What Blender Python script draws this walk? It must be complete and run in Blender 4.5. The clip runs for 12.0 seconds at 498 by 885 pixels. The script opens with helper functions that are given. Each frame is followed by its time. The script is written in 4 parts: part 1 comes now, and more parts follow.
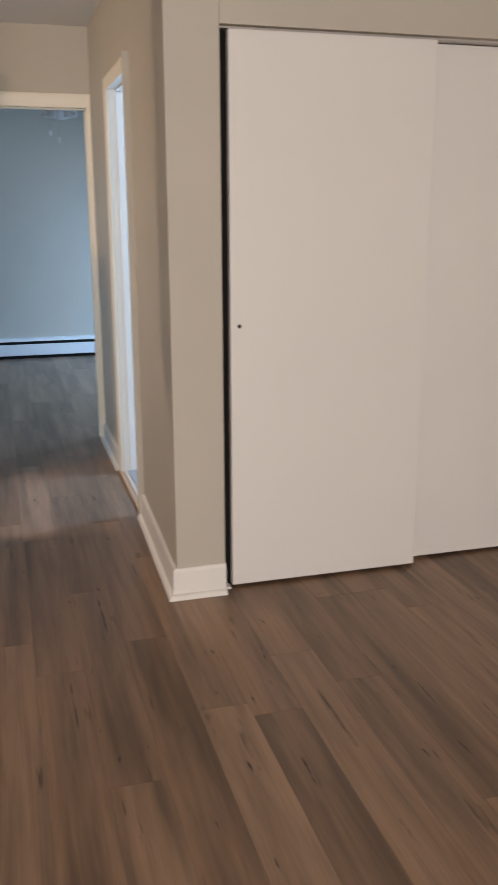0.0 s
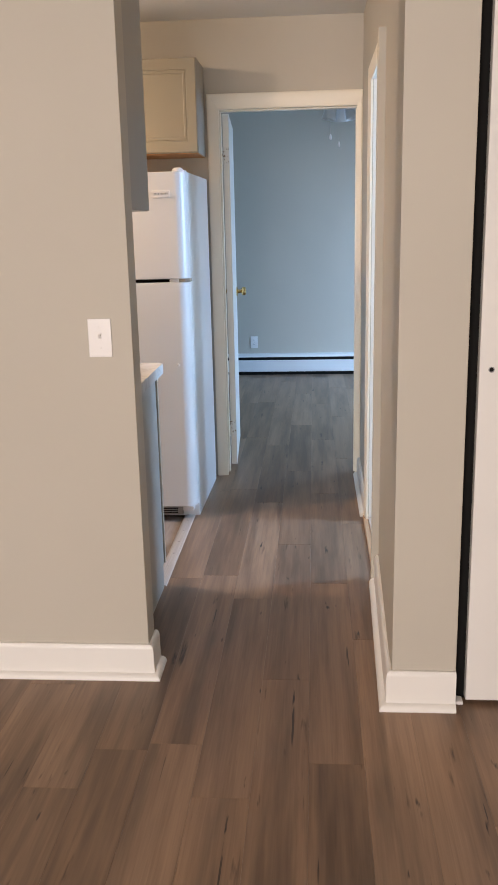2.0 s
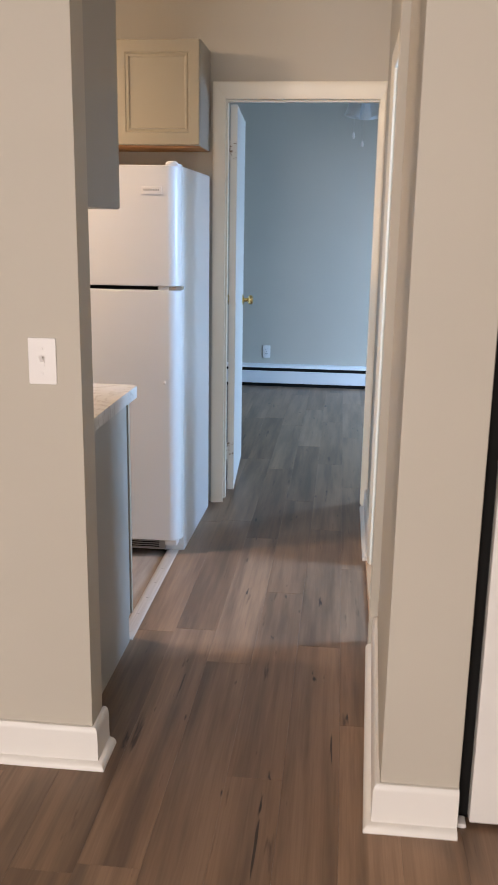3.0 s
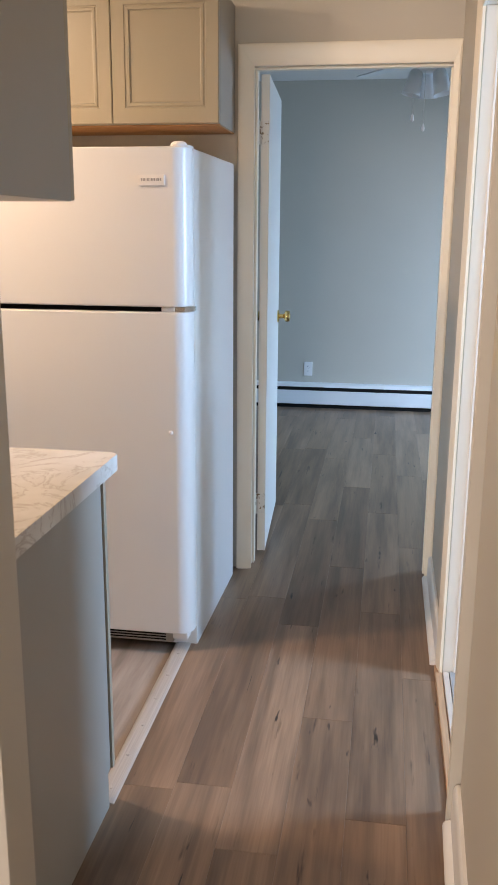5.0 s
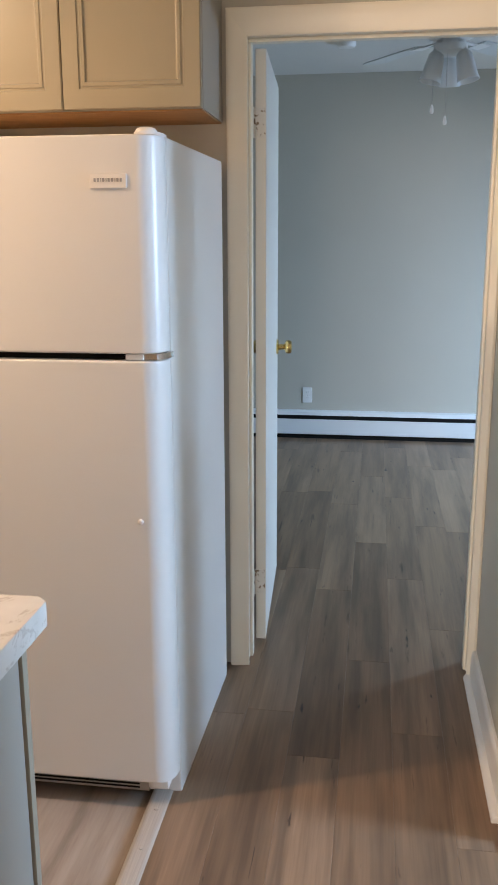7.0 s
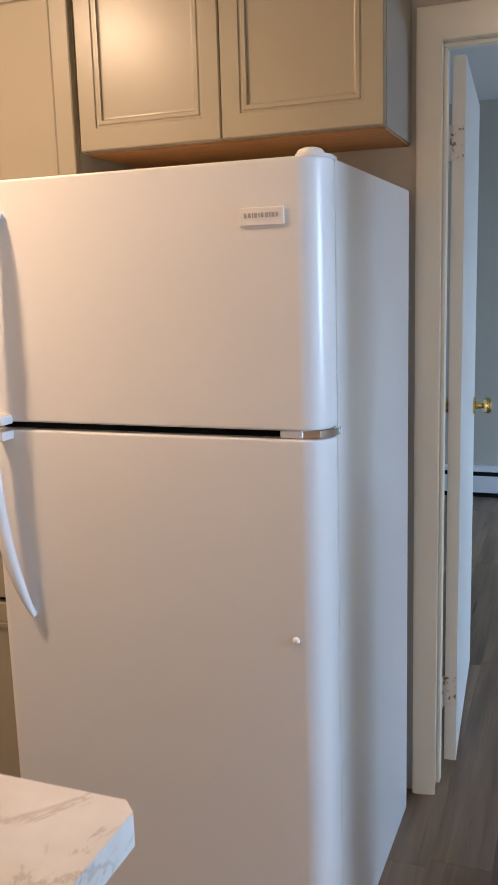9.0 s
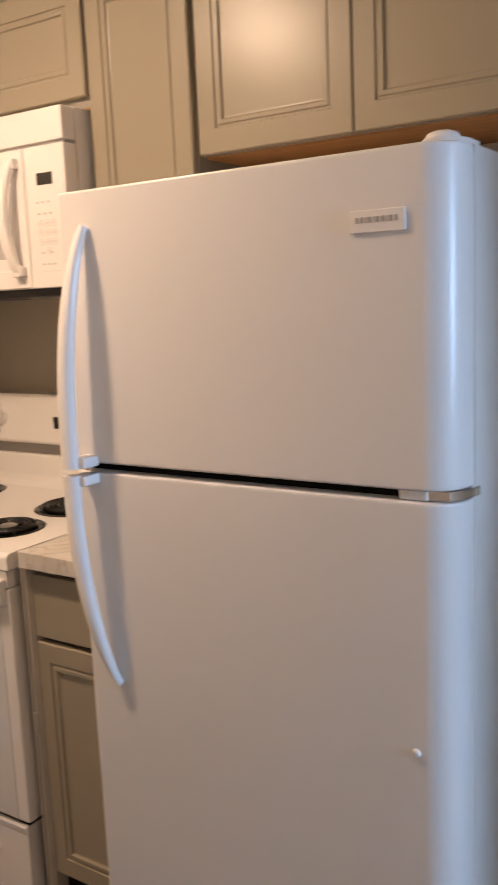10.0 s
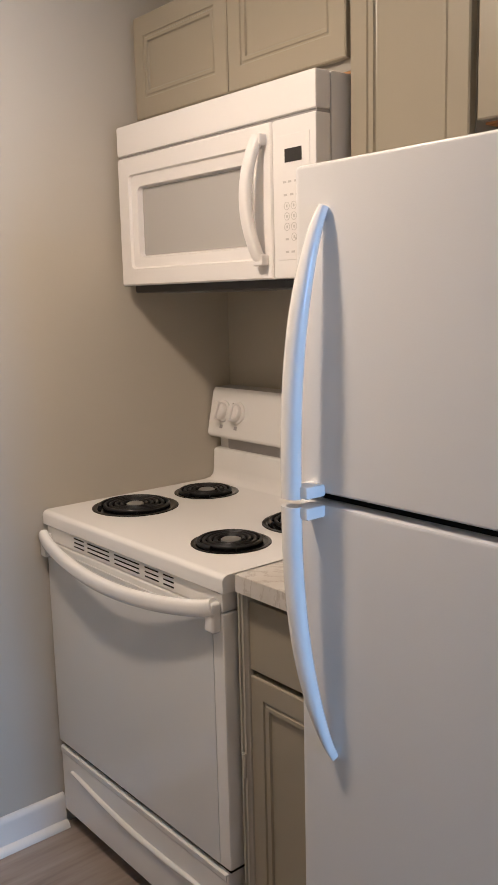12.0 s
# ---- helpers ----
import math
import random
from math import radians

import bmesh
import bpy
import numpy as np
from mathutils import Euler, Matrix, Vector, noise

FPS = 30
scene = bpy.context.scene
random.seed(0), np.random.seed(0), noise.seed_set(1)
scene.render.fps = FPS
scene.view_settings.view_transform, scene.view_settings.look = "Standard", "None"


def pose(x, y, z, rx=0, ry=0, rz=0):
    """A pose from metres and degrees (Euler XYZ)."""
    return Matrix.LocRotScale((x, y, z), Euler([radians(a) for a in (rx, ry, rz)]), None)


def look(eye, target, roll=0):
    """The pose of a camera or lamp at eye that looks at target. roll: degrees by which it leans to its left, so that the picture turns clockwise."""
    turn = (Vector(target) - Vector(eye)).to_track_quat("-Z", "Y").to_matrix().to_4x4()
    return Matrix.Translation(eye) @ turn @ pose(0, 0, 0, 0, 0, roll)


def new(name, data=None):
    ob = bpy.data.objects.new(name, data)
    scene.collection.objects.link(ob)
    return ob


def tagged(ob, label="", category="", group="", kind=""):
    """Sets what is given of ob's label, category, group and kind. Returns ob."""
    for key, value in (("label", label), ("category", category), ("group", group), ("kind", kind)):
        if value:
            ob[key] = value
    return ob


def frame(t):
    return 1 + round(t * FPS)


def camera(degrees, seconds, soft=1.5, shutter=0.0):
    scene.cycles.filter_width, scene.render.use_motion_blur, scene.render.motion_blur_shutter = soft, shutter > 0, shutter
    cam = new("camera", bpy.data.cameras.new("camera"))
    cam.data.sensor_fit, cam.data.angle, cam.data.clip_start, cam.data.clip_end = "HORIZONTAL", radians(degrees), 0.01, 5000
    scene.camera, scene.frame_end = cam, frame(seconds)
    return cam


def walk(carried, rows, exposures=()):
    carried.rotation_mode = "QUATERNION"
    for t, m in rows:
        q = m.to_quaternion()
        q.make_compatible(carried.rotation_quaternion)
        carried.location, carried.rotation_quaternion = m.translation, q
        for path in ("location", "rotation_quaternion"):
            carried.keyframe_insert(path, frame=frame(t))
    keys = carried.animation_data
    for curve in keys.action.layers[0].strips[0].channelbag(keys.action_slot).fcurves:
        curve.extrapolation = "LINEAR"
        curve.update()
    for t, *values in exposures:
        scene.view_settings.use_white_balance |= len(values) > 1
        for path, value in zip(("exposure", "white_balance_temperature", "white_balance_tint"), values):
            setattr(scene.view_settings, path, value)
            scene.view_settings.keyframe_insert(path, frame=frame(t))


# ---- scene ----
cam = camera(32.1, 12.0, soft=0.6, shutter=0.3)
PATH = [
    (0, (0.549, 3.172, 1.414), (1.08, 5.032, 0.904), -0.2),
    (0.5, (0.65, 3.286, 1.395), (0.854, 5.212, 0.897), -1.6),
    (1, (0.785, 3.408, 1.414), (0.718, 5.345, 0.917), -1.4),
    (1.5, (0.887, 3.558, 1.401), (0.78, 5.494, 0.91), -1.6),
    (2, (0.894, 3.807, 1.417), (0.743, 5.741, 0.933), -1.3),
    (2.5, (0.917, 4.047, 1.41), (0.802, 5.985, 0.927), -1.0),
    (3, (0.981, 4.301, 1.431), (0.781, 6.232, 0.948), 0.9),
    (3.5, (0.97, 4.508, 1.41), (0.702, 6.431, 0.929), 0.8),
    (3.7, (0.934, 4.607, 1.418), (0.669, 6.53, 0.937), 0.8),
    (5.5, (0.91, 5.438, 1.434), (0.602, 7.355, 0.956), 0.3),
    (6, (0.836, 5.652, 1.458), (0.582, 7.578, 0.984), 0.4),
    (6.5, (0.791, 5.801, 1.445), (0.546, 7.729, 0.975), 0.1),
    (7, (0.79, 5.957, 1.446), (0.509, 7.883, 0.986), -0.2),
    (7.5, (0.826, 6.096, 1.46), (0.321, 7.977, 1.009), -1.3),
    (7.7, (0.833, 6.12, 1.454), (0.196, 7.964, 1.014), -2.0),
    (9.5, (0.703, 6.574, 1.456), (-0.057, 8.394, 1.124), -1.6),
    (10, (0.717, 6.741, 1.469), (-0.366, 8.39, 1.143), -2.5),
    (10.5, (0.714, 6.813, 1.461), (-0.613, 8.274, 1.14), -3.2),
    (11, (0.695, 6.871, 1.461), (-0.744, 8.22, 1.133), -2.8),
    (11.5, (0.611, 6.934, 1.474), (-0.889, 8.215, 1.144), -2.0),
    (12, (0.542, 6.985, 1.483), (-0.973, 8.247, 1.149), -1.4),
]
EXPOSURE = [(0, -0.27, 6350, 12), (0.5, -0.22, 6450, 12), (1, 0.0, 6550, 14), (2.5, 0.06, 6400, 14), (5.5, 0.12, 6950, 15), (7.5, -0.09, 7350, 15), (9.5, -0.39, 6950, 19), (10.5, -0.70, 6750, 18), (11, -0.71, 6100, 14), (12, -0.73, 5600, 10)]
walk(cam, [(t, look(eye, target, roll)) for t, eye, target, roll in PATH], EXPOSURE)

# ---- light ----
scene.world = bpy.data.worlds.new("sky")
scene.world.use_nodes = True
_wn = scene.world.node_tree
_sky = _wn.nodes.new("ShaderNodeTexSky")
_sky.sky_type = "NISHITA"
_sky.sun_disc = False
_sky.sun_elevation, _sky.sun_rotation = radians(40), radians(180)
_wn.links.new(_sky.outputs[0], _wn.nodes["Background"].inputs[0])
_wn.nodes["Background"].inputs[1].default_value = 0.08


def window_light(name, at, target, w, h, watts, colour, spread=180):
    la = bpy.data.lights.new(name, "AREA")
    la.shape, la.size, la.size_y, la.energy, la.color = "RECTANGLE", w, h, watts, colour
    la.spread = radians(spread)
    ob = new(name, la)
    ob.matrix_world = look(at, target)
    return ob


# daylight in the three unseen window openings; the living room one is assumed
window_light("living_window_light", (-0.2, 0.06, 1.45), (-0.2, 5.0, 1.45), 2.1, 1.3, 232, (1.0, 0.93, 0.88))
window_light("bedroom_window_light", (4.03, 10.95, 1.27), (1.5, 11.1, -0.75), 0.56, 1.10, 178, (0.355, 0.62, 1.0), 140)
window_light("bath_window_light", (3.03, 7.66, 1.48), (0.5, 7.6, 0.9), 0.44, 0.72, 100, (0.36, 0.625, 1.0))
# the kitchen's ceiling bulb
_pl = bpy.data.lights.new("kitchen_bulb", "POINT")
_pl.energy, _pl.color, _pl.shadow_soft_size = 27.5, (1.0, 0.745, 0.52), 0.06
new("kitchen_bulb", _pl).location = (-0.83, 7.45, 2.35)
# Extra disk added below the ceiling lamp to strengthen its downward light.
_dl = bpy.data.lights.new("kitchen_lamp_downfill", "AREA")
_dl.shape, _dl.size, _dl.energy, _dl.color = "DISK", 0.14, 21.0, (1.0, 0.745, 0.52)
new("kitchen_lamp_downfill", _dl).location = (-0.83, 7.45, 2.342)


# ---- materials ----
class Mat:
    """A node material with short helpers."""

    def __init__(self, name, rough=0.5, metal=0.0, spec=0.5):
        self.m = bpy.data.materials.new(name)
        self.m.use_nodes = True
        self.t = self.m.node_tree
        self.b = self.t.nodes["Principled BSDF"]
        self.b.inputs["Roughness"].default_value = rough
        self.b.inputs["Metallic"].default_value = metal
        self.b.inputs["Specular IOR Level"].default_value = spec

    def node(self, kind, **values):
        n = self.t.nodes.new(kind)
        for k, v in values.items():
            n.inputs[k.replace("_", " ")].default_value = v
        return n

    def link(self, a, b):
        self.t.links.new(a, b)

    def coords(self, scale=(1, 1, 1), shift=False):
        tc = self.t.nodes.new("ShaderNodeTexCoord")
        mp = self.t.nodes.new("ShaderNodeMapping")
        mp.inputs["Scale"].default_value = scale
        self.link(tc.outputs["Object"], mp.inputs["Vector"])
        if shift:
            oi = self.t.nodes.new("ShaderNodeObjectInfo")
            mu = self.node("ShaderNodeMath")
            mu.operation = "MULTIPLY"
            mu.inputs[1].default_value = 37.0
            self.link(oi.outputs["Random"], mu.inputs[0])
            self.link(mu.outputs[0], mp.inputs["Location"])
        return mp.outputs[0]

    def noise(self, vec, scale, detail=3.0, rough=0.5):
        n = self.node("ShaderNodeTexNoise", Scale=scale, Detail=detail, Roughness=rough)
        self.link(vec, n.inputs["Vector"])
        return n.outputs["Fac"]

    def ramp(self, fac, stops):
        r = self.t.nodes.new("ShaderNodeValToRGB")
        e = r.color_ramp.elements
        while len(e) < len(stops):
            e.new(0.5)
        for el, (p, c) in zip(e, stops):
            el.position, el.color = p, (*c, 1)
        self.link(fac, r.inputs[0])
        return r.outputs[0]

    def mix(self, fac, a, b, how="MIX"):
        n = self.t.nodes.new("ShaderNodeMix")
        n.data_type, n.blend_type = "RGBA", how
        for s, v in ((n.inputs[0], fac), (n.inputs[6], a), (n.inputs[7], b)):
            if isinstance(v, (int, float)):
                s.default_value = v
            elif isinstance(v, tuple):
                s.default_value = (*v, 1)
            else:
                self.link(v, s)
        return n.outputs[2]

    def colour(self, c):
        if isinstance(c, tuple):
            self.b.inputs["Base Color"].default_value = (*c, 1)
        else:
            self.link(c, self.b.inputs["Base Color"])
        return self

    def rough(self, fac, lo, hi):
        mr = self.node("ShaderNodeMapRange")
        mr.inputs["To Min"].default_value, mr.inputs["To Max"].default_value = lo, hi
        self.link(fac, mr.inputs["Value"])
        self.link(mr.outputs[0], self.b.inputs["Roughness"])
        return self

    def bump(self, h, strength, dist=0.002):
        b = self.node("ShaderNodeBump", Strength=strength, Distance=dist)
        self.link(h, b.inputs["Height"])
        self.link(b.outputs[0], self.b.inputs["Normal"])
        return self


def paint(name, c, rough=0.5, mottle=0.05, bump=0.15, grain=350.0, spec=0.4, spots=None):
    """Painted surface: faint roller stipple, large soft mottling."""
    k = Mat(name, rough, spec=spec)
    v = k.coords()
    big = k.noise(v, 1.7, 2)
    lo, hi = tuple(x * (1 - mottle) for x in c), tuple(min(1, x * (1 + mottle)) for x in c)
    col = k.ramp(big, [(0.2, lo), (0.8, hi)])
    if spots:
        sp = k.ramp(k.noise(v, 9.0, 6, 0.65), [(0.62, (0, 0, 0)), (0.72, (1, 1, 1))])
        col = k.mix(sp, col, spots)
    k.colour(col)
    fine = k.noise(v, grain, 2)
    k.bump(fine, bump, 0.0006)
    return k.m


WALL = paint("wall_paint", (0.515, 0.472, 0.395), 0.62, 0.03, 0.25, 260)
CEIL = paint("ceiling_paint", (0.72, 0.70, 0.66), 0.8, 0.02, 0.3, 120)
TRIM = paint("trim_white", (0.80, 0.77, 0.72), 0.34, 0.03, 0.08, 200)
CREAM = paint("old_cream_trim", (0.83, 0.765, 0.635), 0.36, 0.04, 0.10, 180)
DOORW = paint("door_white", (0.76, 0.715, 0.64), 0.42, 0.02, 0.12, 300)
CLOSET = paint("closet_door_white", (0.76, 0.73, 0.685), 0.5, 0.02, 0.15, 320)
CAB = paint("cabinet_taupe", (0.35, 0.31, 0.235), 0.30, 0.03, 0.08, 240, spec=0.32)
FILLER = paint("filler_offwhite", (0.46, 0.425, 0.37), 0.35, 0.03, 0.08, 200)
# Same taupe as CAB, greyer on bodies: cool light put into the colour.
CABCOOL = paint("cabinet_taupe_cool_lit", (0.34, 0.315, 0.27), 0.42, 0.05, 0.12, 180)
APPL = paint("appliance_white", (0.78, 0.765, 0.745), 0.28, 0.01, 0.22, 420, spec=0.5)
ENAMEL = paint("enamel_white", (0.88, 0.86, 0.83), 0.16, 0.01, 0.02, 200, spec=0.5)
PLASTIC = paint("white_plastic", (0.82, 0.79, 0.76), 0.36, 0.01, 0.03, 300)
OVENGLASS = Mat("oven_white_glass", 0.06, spec=0.5).colour((0.74, 0.74, 0.73)).m
MWGLASS = paint("microwave_window_screen", (0.46, 0.445, 0.42), 0.25, 0.02, 0.0, 200)
# Near-black for gaps, recesses, slots and holes: their shade put into the colour.
DARK = Mat("gap_shade", 0.8, spec=0.1).colour((0.012, 0.011, 0.010)).m
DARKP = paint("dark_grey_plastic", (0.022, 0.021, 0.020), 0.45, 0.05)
GREYP = paint("grey_plastic", (0.32, 0.31, 0.30), 0.5, 0.05)
BLACKEN = Mat("black_enamel", 0.09, spec=0.35).colour((0.004, 0.004, 0.004)).m
COIL = Mat("coil_iron", 0.38, 0.0, spec=0.35).colour((0.010, 0.0095, 0.0095)).m
GREYM = Mat("dull_metal", 0.35, 0.8).colour((0.50, 0.49, 0.47)).m
CHROME = Mat("chrome", 0.18, 1.0).colour((0.78, 0.78, 0.78)).m
BRASS = Mat("brass", 0.2, 1.0).colour((0.82, 0.62, 0.26)).m
LCD = Mat("display_black", 0.15).colour((0.02, 0.018, 0.015)).m
INK = Mat("printed_grey", 0.5).colour((0.10, 0.10, 0.11)).m
INKSOFT = Mat("printed_pale_grey", 0.5).colour((0.42, 0.40, 0.39)).m
KEYINK = Mat("keypad_print", 0.5).colour((0.56, 0.53, 0.50)).m
HEATER = paint("heater_white", (0.78, 0.78, 0.77), 0.35, 0.02, 0.05)
FROST = Mat("frosted_glass", 0.45).colour((0.70, 0.71, 0.71)).m
BLADE = paint("fan_blade_white", (0.62, 0.62, 0.60), 0.4)

k = Mat("worn_hinge_paint", 0.5)
v = k.coords()
k.colour(k.ramp(k.noise(v, 60, 4, 0.6), [(0.55, (0.72, 0.68, 0.62)), (0.61, (0.26, 0.18, 0.11))]))
HINGE = k.m

k = Mat("raw_plywood", 0.6)
v = k.coords((2.0, 30, 30))
k.colour(k.ramp(k.noise(v, 3, 5), [(0.3, (0.36, 0.17, 0.06)), (0.7, (0.50, 0.26, 0.10))]))
PLY = k.m

k = Mat("pine_threshold", 0.45)
v = k.coords((60, 2.0, 60))
k.colour(k.ramp(k.noise(v, 3, 5), [(0.3, (0.36, 0.195, 0.098)), (0.7, (0.47, 0.275, 0.15))])).bump(k.noise(v, 6), 0.1)
PINE = k.m

k = Mat("stone_threshold", 0.3)
v = k.coords()
k.colour(k.ramp(k.noise(v, 14, 6, 0.6), [(0.3, (0.50, 0.385, 0.30)), (0.7, (0.60, 0.48, 0.39))]))
STONE = k.m

k = Mat("grey_sill_stone", 0.35)
v = k.coords()
k.colour(k.ramp(k.noise(v, 18, 6, 0.6), [(0.3, (0.24, 0.235, 0.23)), (0.7, (0.33, 0.325, 0.315))]))
SILL = k.m

k = Mat("bath_floor_vinyl", 0.3)
v = k.coords()
k.colour(k.ramp(k.noise(v, 6, 5, 0.6), [(0.3, (0.27, 0.275, 0.28)), (0.7, (0.36, 0.36, 0.36))]))
BATHF = k.m

# wood-look vinyl planks: broad soft bands, fine grain, dark smudged knots and rare cracks
k = Mat("vinyl_plank", 0.5, spec=0.45)
oi = k.t.nodes.new("ShaderNodeObjectInfo")
v = k.coords((1, 1, 1), True)


def stretched(sx, sy):
    m = k.t.nodes.new("ShaderNodeMapping")
    m.inputs["Scale"].default_value = (sx, sy, sx)
    k.link(v, m.inputs["Vector"])
    return m.outputs[0]


grain = k.noise(stretched(130, 2.4), 1.6, 4, 0.6)
mid = k.noise(stretched(30, 0.9), 1.3, 5, 0.6)
broad = k.noise(stretched(11, 0.85), 1.1, 4, 0.6)
tone = k.ramp(oi.outputs["Random"], [(0.0, (0.196, 0.124, 0.079)), (0.18, (0.229, 0.146, 0.093)), (0.36, (0.276, 0.179, 0.116)), (0.52, (0.208, 0.133, 0.085)), (0.70, (0.298, 0.195, 0.128)), (0.86, (0.235, 0.151, 0.097)), (1.0, (0.285, 0.183, 0.115))])
col = k.mix(k.ramp(broad, [(0.35, (0, 0, 0)), (0.62, (1, 1, 1))]), k.mix(1.0, tone, (0.62, 0.61, 0.61), "MULTIPLY"), k.mix(1.0, tone, (1.20, 1.165, 1.12), "MULTIPLY"))
col = k.mix(k.ramp(mid, [(0.32, (0.48, 0.48, 0.48)), (0.54, (0, 0, 0))]), col, k.mix(1.0, col, (0.56, 0.53, 0.51), "MULTIPLY"))
col = k.mix(k.ramp(grain, [(0.34, (0.27, 0.27, 0.27)), (0.62, (0, 0, 0))]), col, k.mix(1.0, col, (0.62, 0.59, 0.57), "MULTIPLY"))
smudge = k.ramp(k.noise(stretched(24, 2.2), 1.0, 4, 0.6), [(0.27, (0.9, 0.9, 0.9)), (0.35, (0, 0, 0))])
col = k.mix(smudge, col, k.mix(1.0, col, (0.22, 0.20, 0.19), "MULTIPLY"))
knot = k.ramp(k.noise(stretched(34, 6.0), 1.0, 3, 0.5), [(0.245, (1, 1, 1)), (0.30, (0, 0, 0))])
col = k.mix(knot, col, (0.022, 0.015, 0.011))
crack = k.ramp(k.noise(stretched(60, 2.0), 1.0, 3, 0.55), [(0.255, (0.9, 0.9, 0.9)), (0.285, (0, 0, 0))])
col = k.mix(crack, col, (0.028, 0.019, 0.014))
k.colour(col).rough(mid, 0.34, 0.46).bump(grain, 0.08, 0.0010)
PLANK = k.m

# kitchen sheet vinyl, paler, with faint board pattern
k = Mat("kitchen_vinyl", 0.32)
v = k.coords((14, 1.2, 14))
g = k.noise(v, 1.6, 6, 0.6)
k.colour(k.ramp(g, [(0.28, (0.215, 0.170, 0.140)), (0.5, (0.31, 0.252, 0.212)), (0.75, (0.39, 0.325, 0.278))])).rough(g, 0.2, 0.3)
KVINYL = k.m

# marble-pattern laminate
k = Mat("marble_laminate", 0.25)
v = k.coords()
w = k.node("ShaderNodeTexNoise", Scale=4.5, Detail=7.0, Roughness=0.66, Distortion=2.0)
k.link(v, w.inputs["Vector"])
vein = k.ramp(w.outputs["Fac"], [(0.465, (0, 0, 0)), (0.5, (0.62, 0.62, 0.62)), (0.53, (0, 0, 0))])
base = k.ramp(k.noise(v, 7, 5), [(0.3, (0.60, 0.56, 0.50)), (0.7, (0.75, 0.72, 0.67))])
k.colour(k.mix(vein, base, (0.42, 0.36, 0.30)))
MARBLE = k.m

k = Mat("brushed_strip", 0.36, 0.25)
v = k.coords((200, 2, 200))
k.colour(k.ramp(k.noise(v, 2), [(0.3, (0.44, 0.40, 0.365)), (0.7, (0.56, 0.52, 0.48))]))
STRIP = k.m

gl = Mat("window_glass", 0.02)
gl.b.inputs["Transmission Weight"].default_value = 1.0
GLASS = gl.m
em = Mat("lamp_dome_glass", 0.4)
em.colour((0.9, 0.86, 0.8))
em.b.inputs["Emission Color"].default_value = (1.0, 0.78, 0.52, 1)
em.b.inputs["Emission Strength"].default_value = 3.0
DOME = em.m
BATHT = paint("bath_tile_white", (0.72, 0.73, 0.73), 0.25, 0.03, 0.02)


# ---- mesh helpers ----
ORIGIN = {}


def finish(me, mat, smooth=35):
    me.materials.append(mat)
    for p in me.polygons:
        p.use_smooth = True
    me.set_sharp_from_angle(angle=radians(smooth))


def thing(name, at, label, category="", group="", kind=""):
    ob = new(name)
    ob.location = at
    ob.empty_display_size = 0.1
    ORIGIN[ob.name] = Vector(at)
    return tagged(ob, label, category, group, kind)


def part(name, bm, material, parent=None, label="", smooth=35):
    """Links a bmesh given in world coordinates as one mesh object under its parent."""
    base = ORIGIN[parent.name] if parent else Vector((0, 0, 0))
    bmesh.ops.translate(bm, verts=bm.verts, vec=-base)
    bmesh.ops.recalc_face_normals(bm, faces=bm.faces)
    me = bpy.data.meshes.new(name)
    bm.to_mesh(me)
    bm.free()
    finish(me, material, smooth)
    ob = new(name, me)
    ob.parent = parent
    ORIGIN[ob.name] = base
    wn = ob.modifiers.new("normals", "WEIGHTED_NORMAL")
    wn.keep_sharp, wn.weight = True, 50
    if label:
        ob["label"] = label
    return ob


def box(x0, x1, y0, y1, z0, z1, bevel=0.0, seg=2, bm=None):
    out = bm or bmesh.new()
    r = bmesh.ops.create_cube(out, size=1.0)
    for q in r["verts"]:
        q.co = Vector((x0 + (q.co.x + 0.5) * (x1 - x0), y0 + (q.co.y + 0.5) * (y1 - y0), z0 + (q.co.z + 0.5) * (z1 - z0)))
    if bevel:
        ed = {e for q in r["verts"] for e in q.link_edges}
        bmesh.ops.bevel(out, geom=list(ed), offset=bevel, segments=seg, profile=0.5, affect="EDGES")
    return out


def prism(poly, axis, a, b, bm=None):
    """Extrudes a closed polygon along an axis; poly holds the two other coordinates in xyz order."""
    out = bm or bmesh.new()

    def put(p, d):
        return {"x": (d, p[0], p[1]), "y": (p[0], d, p[1]), "z": (p[0], p[1], d)}[axis]
    lo = [out.verts.new(put(p, a)) for p in poly]
    hi = [out.verts.new(put(p, b)) for p in poly]
    out.faces.new(lo)
    out.faces.new(hi[::-1])
    n = len(poly)
    for i in range(n):
        out.faces.new((lo[i], hi[i], hi[(i + 1) % n], lo[(i + 1) % n]))
    return out


def lathe(profile, at, steps=32, axis="z", bm=None):
    """Turns (radius, height) pairs round an axis through at."""
    out = bm or bmesh.new()
    at = Vector(at)
    rings = []
    for r, h in profile:
        ring = []
        for i in range(steps):
            a = 2 * math.pi * i / steps
            u, w = r * math.cos(a), r * math.sin(a)
            p = {"z": (u, w, h), "y": (u, h, w), "x": (h, u, w)}[axis]
            ring.append(out.verts.new(at + Vector(p)))
        rings.append(ring)
    for a, b in zip(rings, rings[1:]):
        for i in range(steps):
            j = (i + 1) % steps
            out.faces.new((a[i], a[j], b[j], b[i]))
    out.faces.new(rings[0])
    out.faces.new(rings[-1])
    return out


